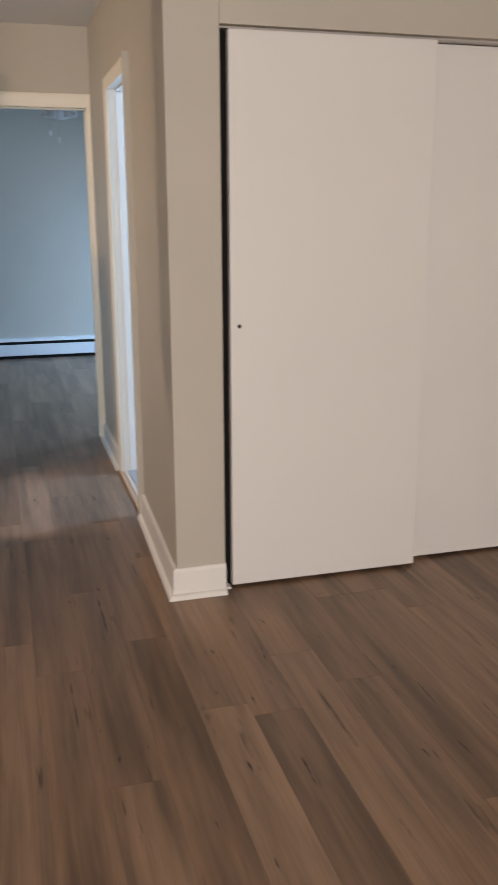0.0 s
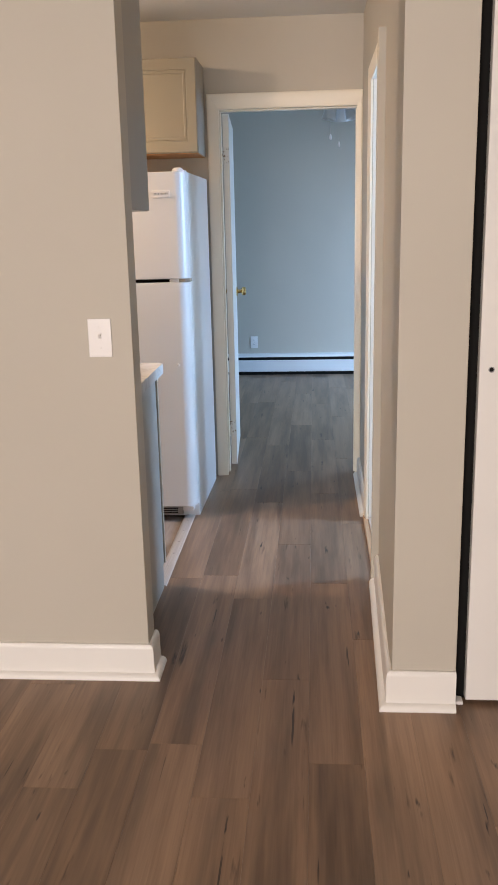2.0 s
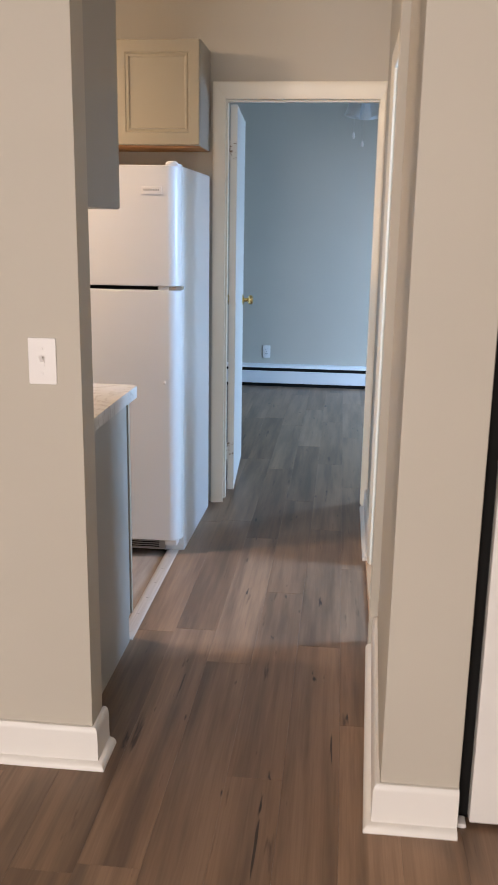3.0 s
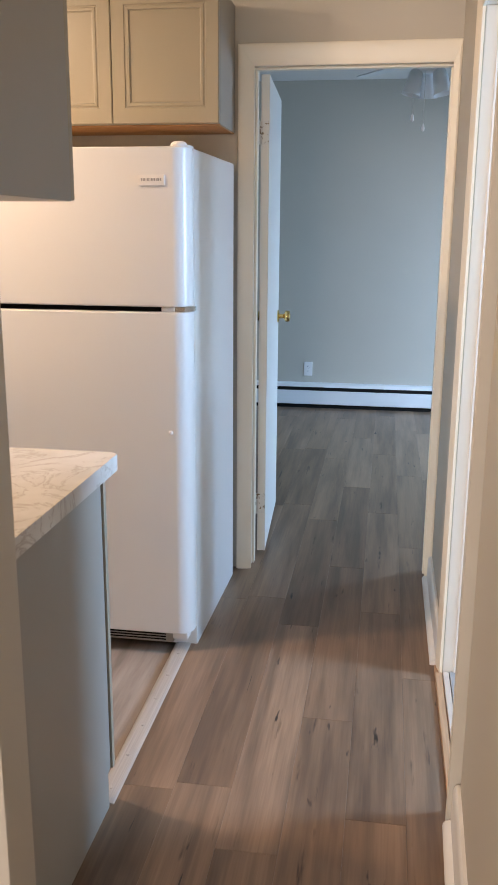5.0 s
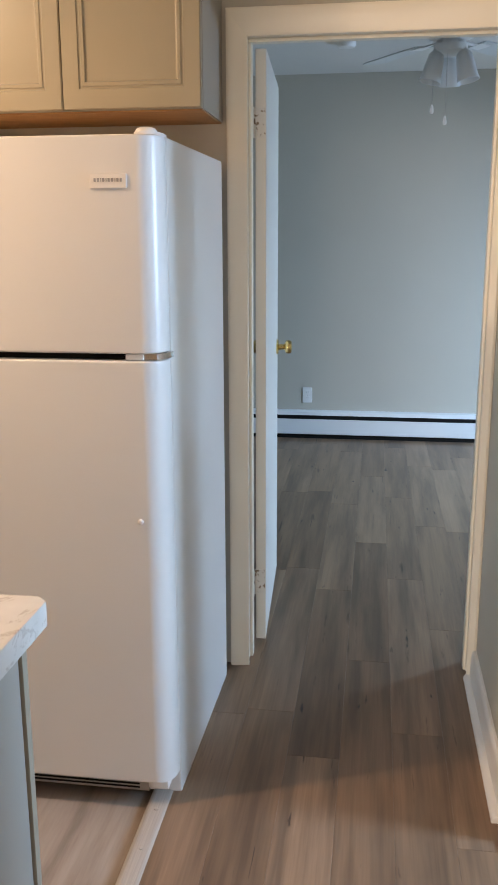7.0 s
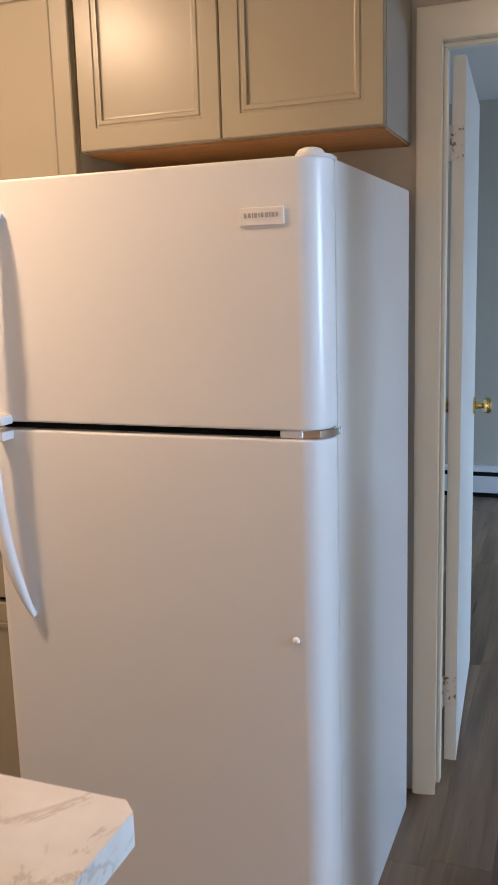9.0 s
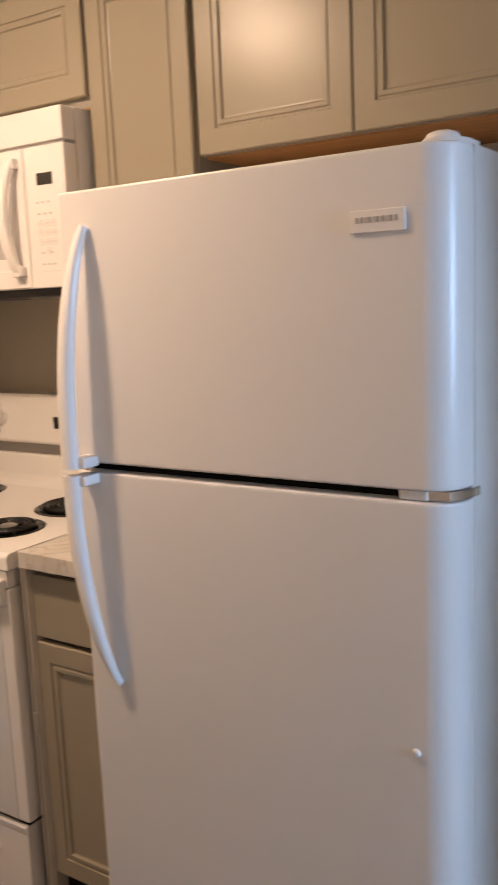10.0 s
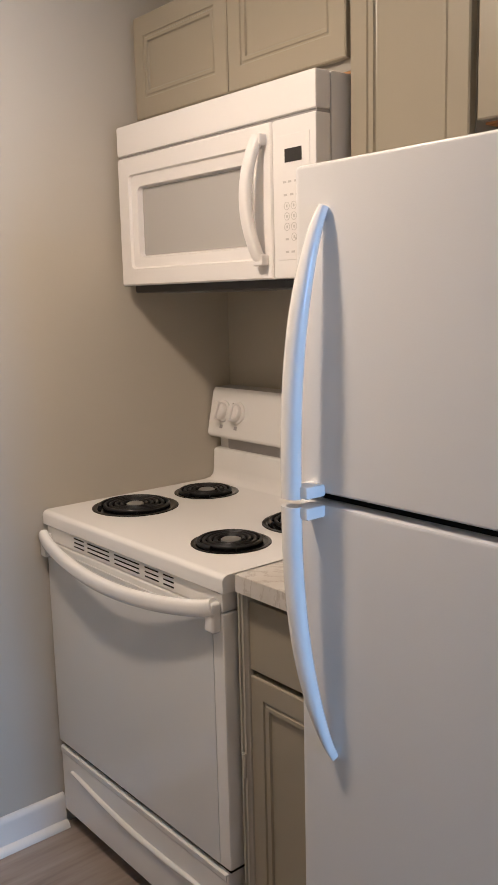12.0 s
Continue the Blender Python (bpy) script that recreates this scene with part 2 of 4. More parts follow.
def sweep(points, section, side, bm=None):
    """Sweeps a closed section (pairs along side and along the second normal) through points."""
    out = bm or bmesh.new()
    pts = [Vector(p) for p in points]
    side = Vector(side)
    rings = []
    for i, p in enumerate(pts):
        tan = (pts[min(i + 1, len(pts) - 1)] - pts[max(i - 1, 0)]).normalized()
        s = (side - tan * side.dot(tan)).normalized()
        w = tan.cross(s)
        sec = section(i / (len(pts) - 1)) if callable(section) else section
        rings.append([out.verts.new(p + s * a + w * b) for a, b in sec])
    n = len(rings[0])
    for a, b in zip(rings, rings[1:]):
        for i in range(n):
            out.faces.new((a[i], a[(i + 1) % n], b[(i + 1) % n], b[i]))
    out.faces.new(rings[0])
    out.faces.new(rings[-1])
    return out


def oval(a, b, n=14, power=2.6):
    pts = []
    for i in range(n):
        t = 2 * math.pi * i / n
        c, s = math.cos(t), math.sin(t)
        pts.append((a * math.copysign(abs(c) ** (2 / power), c), b * math.copysign(abs(s) ** (2 / power), s)))
    return pts


def struct(name, bm, mat, label, category="", parent=None):
    return tagged(part(name, bm, mat, parent), label, category, "", "structure")


def holed(axis, a, b, u0, u1, z0, z1, holes):
    """A wall slab along u with rectangular holes (u0, u1, z0, z1), thickness a to b on the axis."""
    us = sorted({u0, u1, *(h[0] for h in holes), *(h[1] for h in holes)})
    zs = sorted({z0, z1, *(h[2] for h in holes), *(h[3] for h in holes)})
    cell = {}
    for i in range(len(us) - 1):
        for j in range(len(zs) - 1):
            cu, cz = (us[i] + us[i + 1]) / 2, (zs[j] + zs[j + 1]) / 2
            cell[i, j] = not any(h[0] < cu < h[1] and h[2] < cz < h[3] for h in holes)
    bm = bmesh.new()
    vt = {}

    def vert(i, j, d):
        if (i, j, d) not in vt:
            vt[i, j, d] = bm.verts.new((us[i], d, zs[j]) if axis == "y" else (d, us[i], zs[j]))
        return vt[i, j, d]
    for (i, j), solid in cell.items():
        if not solid:
            continue
        for d in (a, b):
            bm.faces.new([vert(i, j, d), vert(i + 1, j, d), vert(i + 1, j + 1, d), vert(i, j + 1, d)])
        for di, dj, e in ((-1, 0, ((i, j), (i, j + 1))), (1, 0, ((i + 1, j), (i + 1, j + 1))), (0, -1, ((i, j), (i + 1, j))), (0, 1, ((i, j + 1), (i + 1, j + 1)))):
            if not cell.get((i + di, j + dj), False):
                (p, q), (r, s) = e
                bm.faces.new([vert(p, q, a), vert(r, s, a), vert(r, s, b), vert(p, q, b)])
    return bm


# ---- the shell ----
H, HB = 2.47, 2.53
struct("wall_divider", box(-3.3, 0.357, 6.335, 6.435, 0, H, 0.004), WALL, "greige painted wall between living room and kitchen", "wall")
struct("wall_pier", box(1.122, 1.312, 6.18, 6.30, 0, H, 0.004), WALL, "greige painted wall pier beside the closet", "wall")
struct("wall_closet_head", box(1.312, 2.86, 6.18, 6.30, 2.022, H), WALL, "greige painted wall above the closet opening", "wall")
struct("wall_closet_right", box(2.86, 3.4, 6.18, 6.30, 0, H), WALL, "greige painted wall beyond the closet", "wall")
struct("wall_hall_near", prism([(1.1225, 6.299), (1.245, 6.299), (1.245, 7.10), (1.149, 7.10)], "z", 0, H), WALL, "greige painted hall wall beside the closet", "wall")
struct("wall_hall_east", holed("x", 1.155, 1.245, 7.10, 8.69, 0, H, [(7.172, 7.872, -1, 2.03)]), WALL, "greige painted hall wall with bathroom doorway", "wall")
struct("wall_north", holed("y", 8.692, 8.808, -1.73, 4.1, 0, HB, [(0.368, 1.146, -1, 2.045)]), WALL, "greige painted wall with bedroom doorway", "wall")
struct("wall_kitchen_west", box(-1.73, -1.594, 6.435, 8.692, -0.02, H), WALL, "greige painted kitchen wall beside the stove", "wall")
struct("wall_closet_back", box(1.245, 3.0, 6.82, 6.90, 0, H), WALL, "painted back wall of the closet", "wall")
struct("wall_bedroom_far", box(-1.4, 4.1, 12.262, 12.36, 0, HB), WALL, "greige painted bedroom wall above baseboard heater", "wall")
struct("wall_bedroom_west", box(-1.5, -1.4, 8.808, 12.36, 0, HB), WALL, "greige painted bedroom side wall", "wall")
struct("wall_bedroom_east", holed("x", 4.1, 4.22, 8.69, 12.36, 0, HB, [(10.64, 11.26, 0.68, 1.88)]), WALL, "greige painted bedroom wall with window", "wall")
struct("wall_bath_east", holed("x", 3.08, 3.2, 6.90, 8.692, 0, H, [(7.39, 7.93, 1.08, 1.88)]), BATHT, "white bathroom wall with small window", "wall")
struct("wall_living_south", holed("y", -0.12, 0.0, -3.3, 3.4, 0, H, [(-1.3, 0.9, 0.78, 2.12)]), WALL, "greige painted living room wall with window", "wall")
struct("wall_living_west", box(-3.42, -3.3, -0.12, 6.435, 0, H), WALL, "greige painted living room side wall", "wall")
struct("wall_living_east", box(3.4, 3.52, -0.12, 6.30, 0, H), WALL, "greige painted living room side wall", "wall")
struct("ceiling_living", box(-3.42, 3.52, -0.12, 8.75, H, H + 0.08), CEIL, "white painted ceiling of living room and kitchen", "ceiling")
struct("ceiling_bedroom", box(-1.5, 4.22, 8.75, 12.36, HB, HB + 0.08), CEIL, "white painted bedroom ceiling", "ceiling")
struct("subfloor", box(-3.42, 3.52, -0.12, 8.69, -0.12, -0.027), GREYP, "subfloor under the planks", "floor")
struct("subfloor", box(-1.5, 4.22, 8.6905, 12.36, -0.12, -0.027), GREYP, "subfloor under the planks", "floor")
struct("bath_floor", box(1.17, 3.08, 6.90, 8.692, -0.026, 0.004), BATHF, "pale grey bathroom floor", "floor")
struct("kitchen_floor", box(-1.594, 0.262, 6.435, 8.692, -0.026, -0.018), KVINYL, "pale wood-look kitchen floor vinyl", "floor")


def window(name, axis, at, u0, u1, z0, z1, label):
    """A wall window: outer frame, meeting rail and two panes, in a thick opening."""
    w = thing(name, ((u0 + u1) / 2, at, z0) if axis == "y" else (at, (u0 + u1) / 2, z0), label, "window", "", "structure")

    def bx(a0, a1, b0, b1, c0, c1, bv):
        return box(a0, a1, b0, b1, c0, c1, bv) if axis == "y" else box(b0, b1, a0, a1, c0, c1, bv)
    f = 0.05
    bm = bx(u0, u1, at - 0.03, at + 0.03, z0, z0 + f, 0.004)
    for q in ((u0, u1, z1 - f, z1), (u0, u0 + f, z0 + f, z1 - f), (u1 - f, u1, z0 + f, z1 - f)):
        b2 = bx(q[0], q[1], at - 0.03, at + 0.03, q[2], q[3], 0.004)
        me = bpy.data.meshes.new("tmp")
        b2.to_mesh(me)
        b2.free()
        bm.from_mesh(me)
        bpy.data.meshes.remove(me)
    part("window_frame", bm, TRIM, w)
    zm = (z0 + z1) / 2
    part("meeting_rail", bx(u0 + f, u1 - f, at - 0.022, at + 0.022, zm - 0.02, zm + 0.02, 0.003), TRIM, w)
    for a, b in ((z0 + f, zm - 0.02), (zm + 0.02, z1 - f)):
        p = part("pane", bx(u0 + f, u1 - f, at - 0.003, at + 0.003, a, b, 0), GLASS, w)
        p.visible_shadow = False


window("window_1", "y", -0.06, -1.3, 0.9, 0.78, 2.12, "assumed living room window, unseen, white framed")
window("window_2", "x", 4.16, 10.64, 11.26, 0.68, 1.88, "white framed bedroom window")
window("window_3", "x", 3.14, 7.39, 7.93, 1.08, 1.88, "small white framed bathroom window")


# ---- trim: baseboards and casings ----
def base_profile(h):
    """Baseboard with rounded top and a flared shoe; (distance from wall, height)."""
    return [(0, 0), (0.036, 0), (0.0355, 0.006), (0.032, 0.013), (0.025, 0.018), (0.017, 0.020), (0.0155, h - 0.016), (0.013, h - 0.006), (0.008, h), (0, h)]


def baseboard(pts, h, name="baseboard", label="white painted baseboard with shoe moulding"):
    """Runs the base profile along a floor line; the room lies to the right of the way walked."""
    pts = [Vector((x, y, 0)) for x, y in pts]
    prof = base_profile(h)
    bm = bmesh.new()
    rings = []
    for i, p in enumerate(pts):
        d0 = (p - pts[i - 1]).normalized() if i else (pts[1] - p).normalized()
        d1 = (pts[i + 1] - p).normalized() if i < len(pts) - 1 else d0
        n0, n1 = Vector((d0.y, -d0.x, 0)), Vector((d1.y, -d1.x, 0))
        n = (n0 + n1).normalized()
        n = n / max(0.3, n.dot(n0))
        rings.append([bm.verts.new(p + n * a + Vector((0, 0, z))) for a, z in prof])
    m = len(prof)
    for a, b in zip(rings, rings[1:]):
        for i in range(m):
            bm.faces.new((a[i], a[(i + 1) % m], b[(i + 1) % m], b[i]))
    bm.faces.new(rings[0])
    bm.faces.new(rings[-1])
    return struct(name, bm, TRIM, label, "baseboard")


baseboard([(-3.28, 6.334), (0.358, 6.334), (0.358, 6.436)], 0.115)
baseboard([(1.149, 7.112), (1.121, 6.179), (1.311, 6.179)], 0.120)
baseboard([(1.154, 8.688), (1.154, 7.938)], 0.110)
baseboard([(-1.593, 6.45), (-1.593, 8.028)], 0.098).location.z -= 0.018


def casing_section(w, d):
    """Ranch casing: thick outer edge, eased towards the opening; (across from the opening, depth)."""
    return [(0, 0), (0, 0.008), (0.006, 0.011), (w * 0.55, d * 0.85), (w - 0.008, d), (w, d - 0.004), (w, 0)]


def door_casing(name, axis, face, sign, u0, u1, ztop, w, label, left=None, right=None, head=None, deep=0.019, mat=None):
    """Three-piece mitred casing round an opening on a wall face."""
    ob = thing(name, (u0, face, 0) if axis == "y" else (face, u0, 0), label, "door casing", "", "structure")
    wl, wr, wh = left or w, right or w, head or w

    def pt(u, dep, z):
        return (u, face + sign * dep, z) if axis == "y" else (face + sign * dep, u, z)
    for nm, wa, fn in (("casing_side", wl, -1), ("casing_side", wr, 1)):
        bm = bmesh.new()
        sec = casing_section(wa, deep if fn < 0 else 0.019)
        u = u0 if fn < 0 else u1
        lo = [bm.verts.new(pt(u + fn * a, d, 0.0)) for a, d in sec]
        hi = [bm.verts.new(pt(u + fn * a, d, ztop + a * wh / wa)) for a, d in sec]
        n = len(sec)
        bm.faces.new(lo)
        bm.faces.new(hi)
        for i in range(n):
            bm.faces.new((lo[i], lo[(i + 1) % n], hi[(i + 1) % n], hi[i]))
        # A deep near-side piece takes the wall colour, not the trim colour.
        part(nm, bm, WALL if fn < 0 and deep > 0.03 else mat or TRIM, ob)
    bm = bmesh.new()
    sec = casing_section(wh, 0.0188)
    lo = [bm.verts.new(pt(u0 - a * wl / wh, d, ztop + a)) for a, d in sec]
    hi = [bm.verts.new(pt(u1 + a * wr / wh, d, ztop + a)) for a, d in sec]
    n = len(sec)
    bm.faces.new(lo)
    bm.faces.new(hi)
    for i in range(n):
        bm.faces.new((lo[i], lo[(i + 1) % n], hi[(i + 1) % n], hi[i]))
    part("casing_head", bm, mat or TRIM, ob)
    return ob


door_casing("trim_bedroom_door", "y", 8.691, -1, 0.390, 1.126, 2.024, 0.070, "old cream-white painted bedroom door casing", left=0.062, right=0.028, head=0.078, mat=CREAM)
door_casing("trim_bath_door", "x", 1.154, -1, 7.178, 7.866, 2.024, 0.060, "painted bathroom door casing, near side in the wall colour", deep=0.034, mat=CREAM)


def jamb(name, axis, a, b, u0, u1, ztop, label, stop, mat):
    """Jamb boards lining an opening, with a door stop."""
    ob = thing(name, ((u0 + u1) / 2, (a + b) / 2, 0) if axis == "y" else ((a + b) / 2, (u0 + u1) / 2, 0), label, "door frame", "", "structure")

    def bx(p0, p1, q0, q1, z0, z1):
        return box(p0, p1, q0, q1, z0, z1, 0.002) if axis == "y" else box(q0, q1, p0, p1, z0, z1, 0.002)
    part("jamb_side", bx(u0 - 0.02, u0, a, b, 0.005, ztop), mat, ob)
    part("jamb_side", bx(u1, u1 + 0.02, a, b, 0.005, ztop), mat, ob)
    part("jamb_head", bx(u0 - 0.02, u1 + 0.02, a, b, ztop, ztop + 0.02), mat, ob)
    for p0, p1, z0, z1 in ((u0, u0 + 0.010, 0.006, ztop - 0.011), (u1 - 0.010, u1, 0.006, ztop - 0.011), (u0, u1, ztop - 0.010, ztop)):
        part("door_stop", bx(p0, p1, stop, stop + 0.035, z0, z1), mat, ob)
    return ob


jb = jamb("door_frame_1", "y", 8.694, 8.812, 0.386, 1.130, 2.028, "old cream-white painted bedroom door frame", 8.735, CREAM)
jb2 = jamb("door_frame_2", "x", 1.157, 1.249, 7.174, 7.870, 2.028, "white painted bathroom door frame", 1.19, TRIM)
part("strike_plate", box(1.212, 1.236, 7.8685, 7.8702, 1.0, 1.05, 0.0005), TRIM, jb2)
part("strike_hole", box(1.221, 1.232, 7.8675, 7.8690, 1.016, 1.036), DARK, jb2)

st = thing("bath_threshold", (1.16, 7.52, 0), "pine strip and stone threshold of bathroom doorway", "threshold", "", "structure")
part("wood_strip", box(1.131, 1.155, 7.12, 7.92, -0.004, 0.014, 0.004), PINE, st, "bare pine strip")
part("pale_strip", box(1.156, 1.176, 7.176, 7.868, -0.004, 0.018, 0.003), STONE, st, "pale worn edging")
part("stone_sill", box(1.177, 1.250, 7.176, 7.868, -0.004, 0.021, 0.004), SILL, st, "grey stone sill")

ts = thing("transition_strip", (0.265, 7.4, 0), "flat metal floor strip between kitchen and hall", "floor strip", "", "structure")
part("strip", prism([(0.234, -0.018), (0.2345, -0.004), (0.239, 0.000), (0.250, 0.003), (0.280, 0.0035), (0.287, 0.0022), (0.290, 0.0), (0.274, 0.0), (0.274, -0.018)], "y", 7.06, 8.02), STRIP, ts)
for yy in (7.12, 7.27, 7.42, 7.57, 7.72, 7.87):
    part("screw", lathe([(0.0055, 0.0), (0.005, 0.0012), (0.002, 0.0018)], (0.264, yy, 0.0033), 12), STRIP, ts)


# ---- closet ----
def sliding_door(x0, x1, y0, y1, pull_x, label):
    d = thing("closet_door", ((x0 + x1) / 2, (y0 + y1) / 2, 0.012), label, "closet door", "sliding closet doors")
    part("panel", box(x0, x1, y0, y1, 0.014, 2.012, 0.003), CLOSET, d)
    if pull_x:
        part("finger_pull", lathe([(0.0085, 0), (0.0085, -0.0012), (0.0062, -0.0016), (0.0058, -0.0004), (0.001, -0.0003)], (pull_x, y0, 1.022), 20, "y"), GREYP, d, "small round recessed pull")
        part("pull_cup", lathe([(0.0058, 0), (0.0058, -0.0008), (0.001, -0.0010)], (pull_x, y0, 1.022), 18, "y"), DARK, d)
    return d


sliding_door(1.345, 2.118, 6.196, 6.228, 1.378, "plain white sliding closet door slightly open")
sliding_door(2.085, 2.852, 6.263, 6.295, None, "plain white rear sliding closet door")
tr = thing("closet_track", (2.08, 6.24, 2.02), "metal overhead track of the closet doors", "door track", "", "structure")
part("rail", box(1.314, 2.858, 6.212, 6.297, 2.0145, 2.0215, 0.001), STRIP, tr)
# Black strip added behind the closet gap; it stands for the dark inside.
jl = thing("closet_gap_shade", (1.33, 6.25, 0), "black strip standing for the shade in the closet gap", "trim", "", "structure")
part("shade_strip", box(1.3135, 1.372, 6.234, 6.246, 0.0, 2.013), DARK, jl)
gd = thing("floor_guide", (1.326, 6.205, 0), "small white closet floor guide", "door guide")
part("guide", box(1.316, 1.338, 6.19, 6.225, 0.0, 0.012, 0.003), PLASTIC, gd)


# ---- electrical ----
def plate(name, x0, z0, y, label, category):
    w = thing(name, (x0 + 0.035, y, z0 + 0.057), label, category)
    part("cover_plate", box(x0, x0 + 0.070, y - 0.005, y, z0, z0 + 0.114, 0.003), PLASTIC, w)
    cx, cz = x0 + 0.035, z0 + 0.057
    return w, cx, cz


sw, cx, cz = plate("light_switch", 0.226, 1.049, 6.335, "white toggle light switch on the wall", "light switch")
part("toggle_slot", box(cx - 0.006, cx + 0.006, 6.3285, 6.331, cz - 0.013, cz + 0.013), PLASTIC, sw)
part("toggle", prism([(6.331, cz - 0.004), (6.318, cz + 0.010), (6.317, cz + 0.015), (6.331, cz + 0.008)], "x", cx - 0.0045, cx + 0.0045), PLASTIC, sw)
for dz in (-0.030, 0.030):
    part("screw", lathe([(0.0035, 0), (0.0033, -0.001), (0.001, -0.0012)], (cx, 6.33, cz + dz), 10, "y"), PLASTIC, sw)


def outlet(x0, z0, y, label):
    o, ox, oz = plate("wall_outlet", x0, z0, y, label, "power outlet")
    for dz in (-0.020, 0.020):
        r = part("receptacle", box(ox - 0.017, ox + 0.017, y - 0.007, y - 0.005, oz + dz - 0.014, oz + dz + 0.014, 0.001), PLASTIC, o)
        for dx in (-0.007, 0.006):
            part("slot", box(ox + dx, ox + dx + 0.002, y - 0.0076, y - 0.0068, oz + dz - 0.003, oz + dz + 0.006), INK, r)
    part("screw", lathe([(0.0032, 0), (0.003, -0.001), (0.001, -0.0012)], (ox, y - 0.005, oz), 10, "y"), CHROME, o)


outlet(0.272, 0.258, 12.262, "white wall outlet above the baseboard heater")
outlet(-0.292, 0.258, 6.335, "white wall outlet above the baseboard")


# ---- bedroom ----
hx0, hx1 = -1.38, 4.08
ht = thing("baseboard_heater", (0.8, 12.23, 0), "long white hydronic baseboard heater on the wall", "heater")
part("back_plate", box(hx0, hx1, 12.252, 12.261, 0.02, 0.205, 0.001), HEATER, ht)
part("hood", prism([(12.252, 0.205), (12.222, 0.205), (12.205, 0.199), (12.202, 0.174), (12.205, 0.174), (12.208, 0.195), (12.224, 0.201), (12.252, 0.201)], "x", hx0, hx1), HEATER, ht)
part("front_panel", prism([(12.196, 0.146), (12.198, 0.034), (12.206, 0.030), (12.206, 0.034), (12.201, 0.038), (12.199, 0.146)], "x", hx0, hx1), HEATER, ht)
# Fins and foot block are near-black to paint the shade in the openings.
part("fin_tube_shade", box(hx0, hx1, 12.206, 12.246, 0.06, 0.19), DARK, ht, "heating fins blackened for the shade in the slot")
part("foot_gap_shade", box(hx0, hx1, 12.210, 12.250, 0.0, 0.034), DARK, ht)

dl = thing("bedroom_door", (0.404, 8.836, 0.026), "white flush bedroom door standing wide open", "door")
ang = math.atan2(-0.042, 0.72)
dl.rotation_euler = (0, 0, -ang)


def local(bm, o=(0.404, 8.836, 0.026)):
    bmesh.ops.translate(bm, verts=bm.verts, vec=Vector(o))
    return bm


part("leaf", local(box(-0.010, 0.025, 0, 0.722, 0.0, 1.994, 0.002)), DOORW, dl)
KN = [(0.031, 0.0), (0.031, -0.004), (0.026, -0.008), (0.012, -0.010), (0.011, -0.028), (0.016, -0.034), (0.026, -0.038), (0.028, -0.050), (0.024, -0.060), (0.012, -0.064)]
kb = part("knob", local(lathe([(r, -h) for r, h in KN], (0.025, 0.655, 0.984), 24, "x")), BRASS, dl, "polished brass door knob")
part("knob", local(lathe(KN, (-0.010, 0.655, 0.984), 24, "x")), BRASS, dl, "polished brass door knob")
part("latch_plate", local(box(-0.003, 0.018, 0.7215, 0.7235, 0.954, 1.014)), BRASS, dl)
for hz in (0.222, 1.775):
    h = part("hinge", local(lathe([(0.0055, -0.045), (0.0055, 0.045)], (-0.012, -0.004, hz), 12)), HINGE, dl, "paint-covered hinge with chips")
    part("hinge_leaf", local(box(-0.010, 0.022, -0.0025, 0.0, hz - 0.045, hz + 0.045)), HINGE, h)
    part("hinge_leaf", local(box(-0.017, -0.0135, -0.028, -0.001, hz - 0.045, hz + 0.045)), HINGE, h)

# ceiling fan
fx, fy = 1.085, 10.20
fan = thing("ceiling_fan", (fx, fy, HB), "white five-blade ceiling fan with frosted light shades", "ceiling fan")
part("canopy", lathe([(0.065, 0.0), (0.065, -0.02), (0.045, -0.05), (0.02, -0.055)], (fx, fy, HB), 32), APPL, fan)
part("downrod", lathe([(0.012, -0.05), (0.012, -0.14)], (fx, fy, HB), 16), APPL, fan)
part("motor_housing", lathe([(0.03, -0.132), (0.095, -0.140), (0.115, -0.158), (0.118, -0.205), (0.10, -0.222), (0.07, -0.228)], (fx, fy, HB), 36), APPL, fan)
kit = part("light_kit", lathe([(0.05, -0.228), (0.05, -0.245), (0.074, -0.250), (0.076, -0.280), (0.055, -0.294), (0.01, -0.300)], (fx, fy, HB), 32), APPL, fan)
for i in range(5):
    a = radians(123 + 72 * i)
    M = Matrix.Translation((fx, fy, HB - 0.222)) @ Matrix.Rotation(a, 4, "Z") @ Matrix.Rotation(radians(-7), 4, "X")
    bm = bmesh.new()
    outline = [(0.20, -0.050), (0.30, -0.060), (0.60, -0.068), (0.645, -0.055), (0.66, -0.02), (0.66, 0.02), (0.645, 0.055), (0.60, 0.068), (0.30, 0.060), (0.20, 0.050)]
    prism(outline, "z", -0.003, 0.003, bm)
    bmesh.ops.transform(bm, matrix=M, verts=bm.verts)
    bl = part("blade", bm, BLADE, fan)
    bm = box(0.085, 0.20, -0.012, 0.012, -0.006, 0.000, 0.002)
    box(0.19, 0.265, -0.036, 0.036, -0.0075, -0.0035, 0.001, bm=bm)
    bmesh.ops.transform(bm, matrix=M, verts=bm.verts)
    part("blade_iron", bm, APPL, bl)
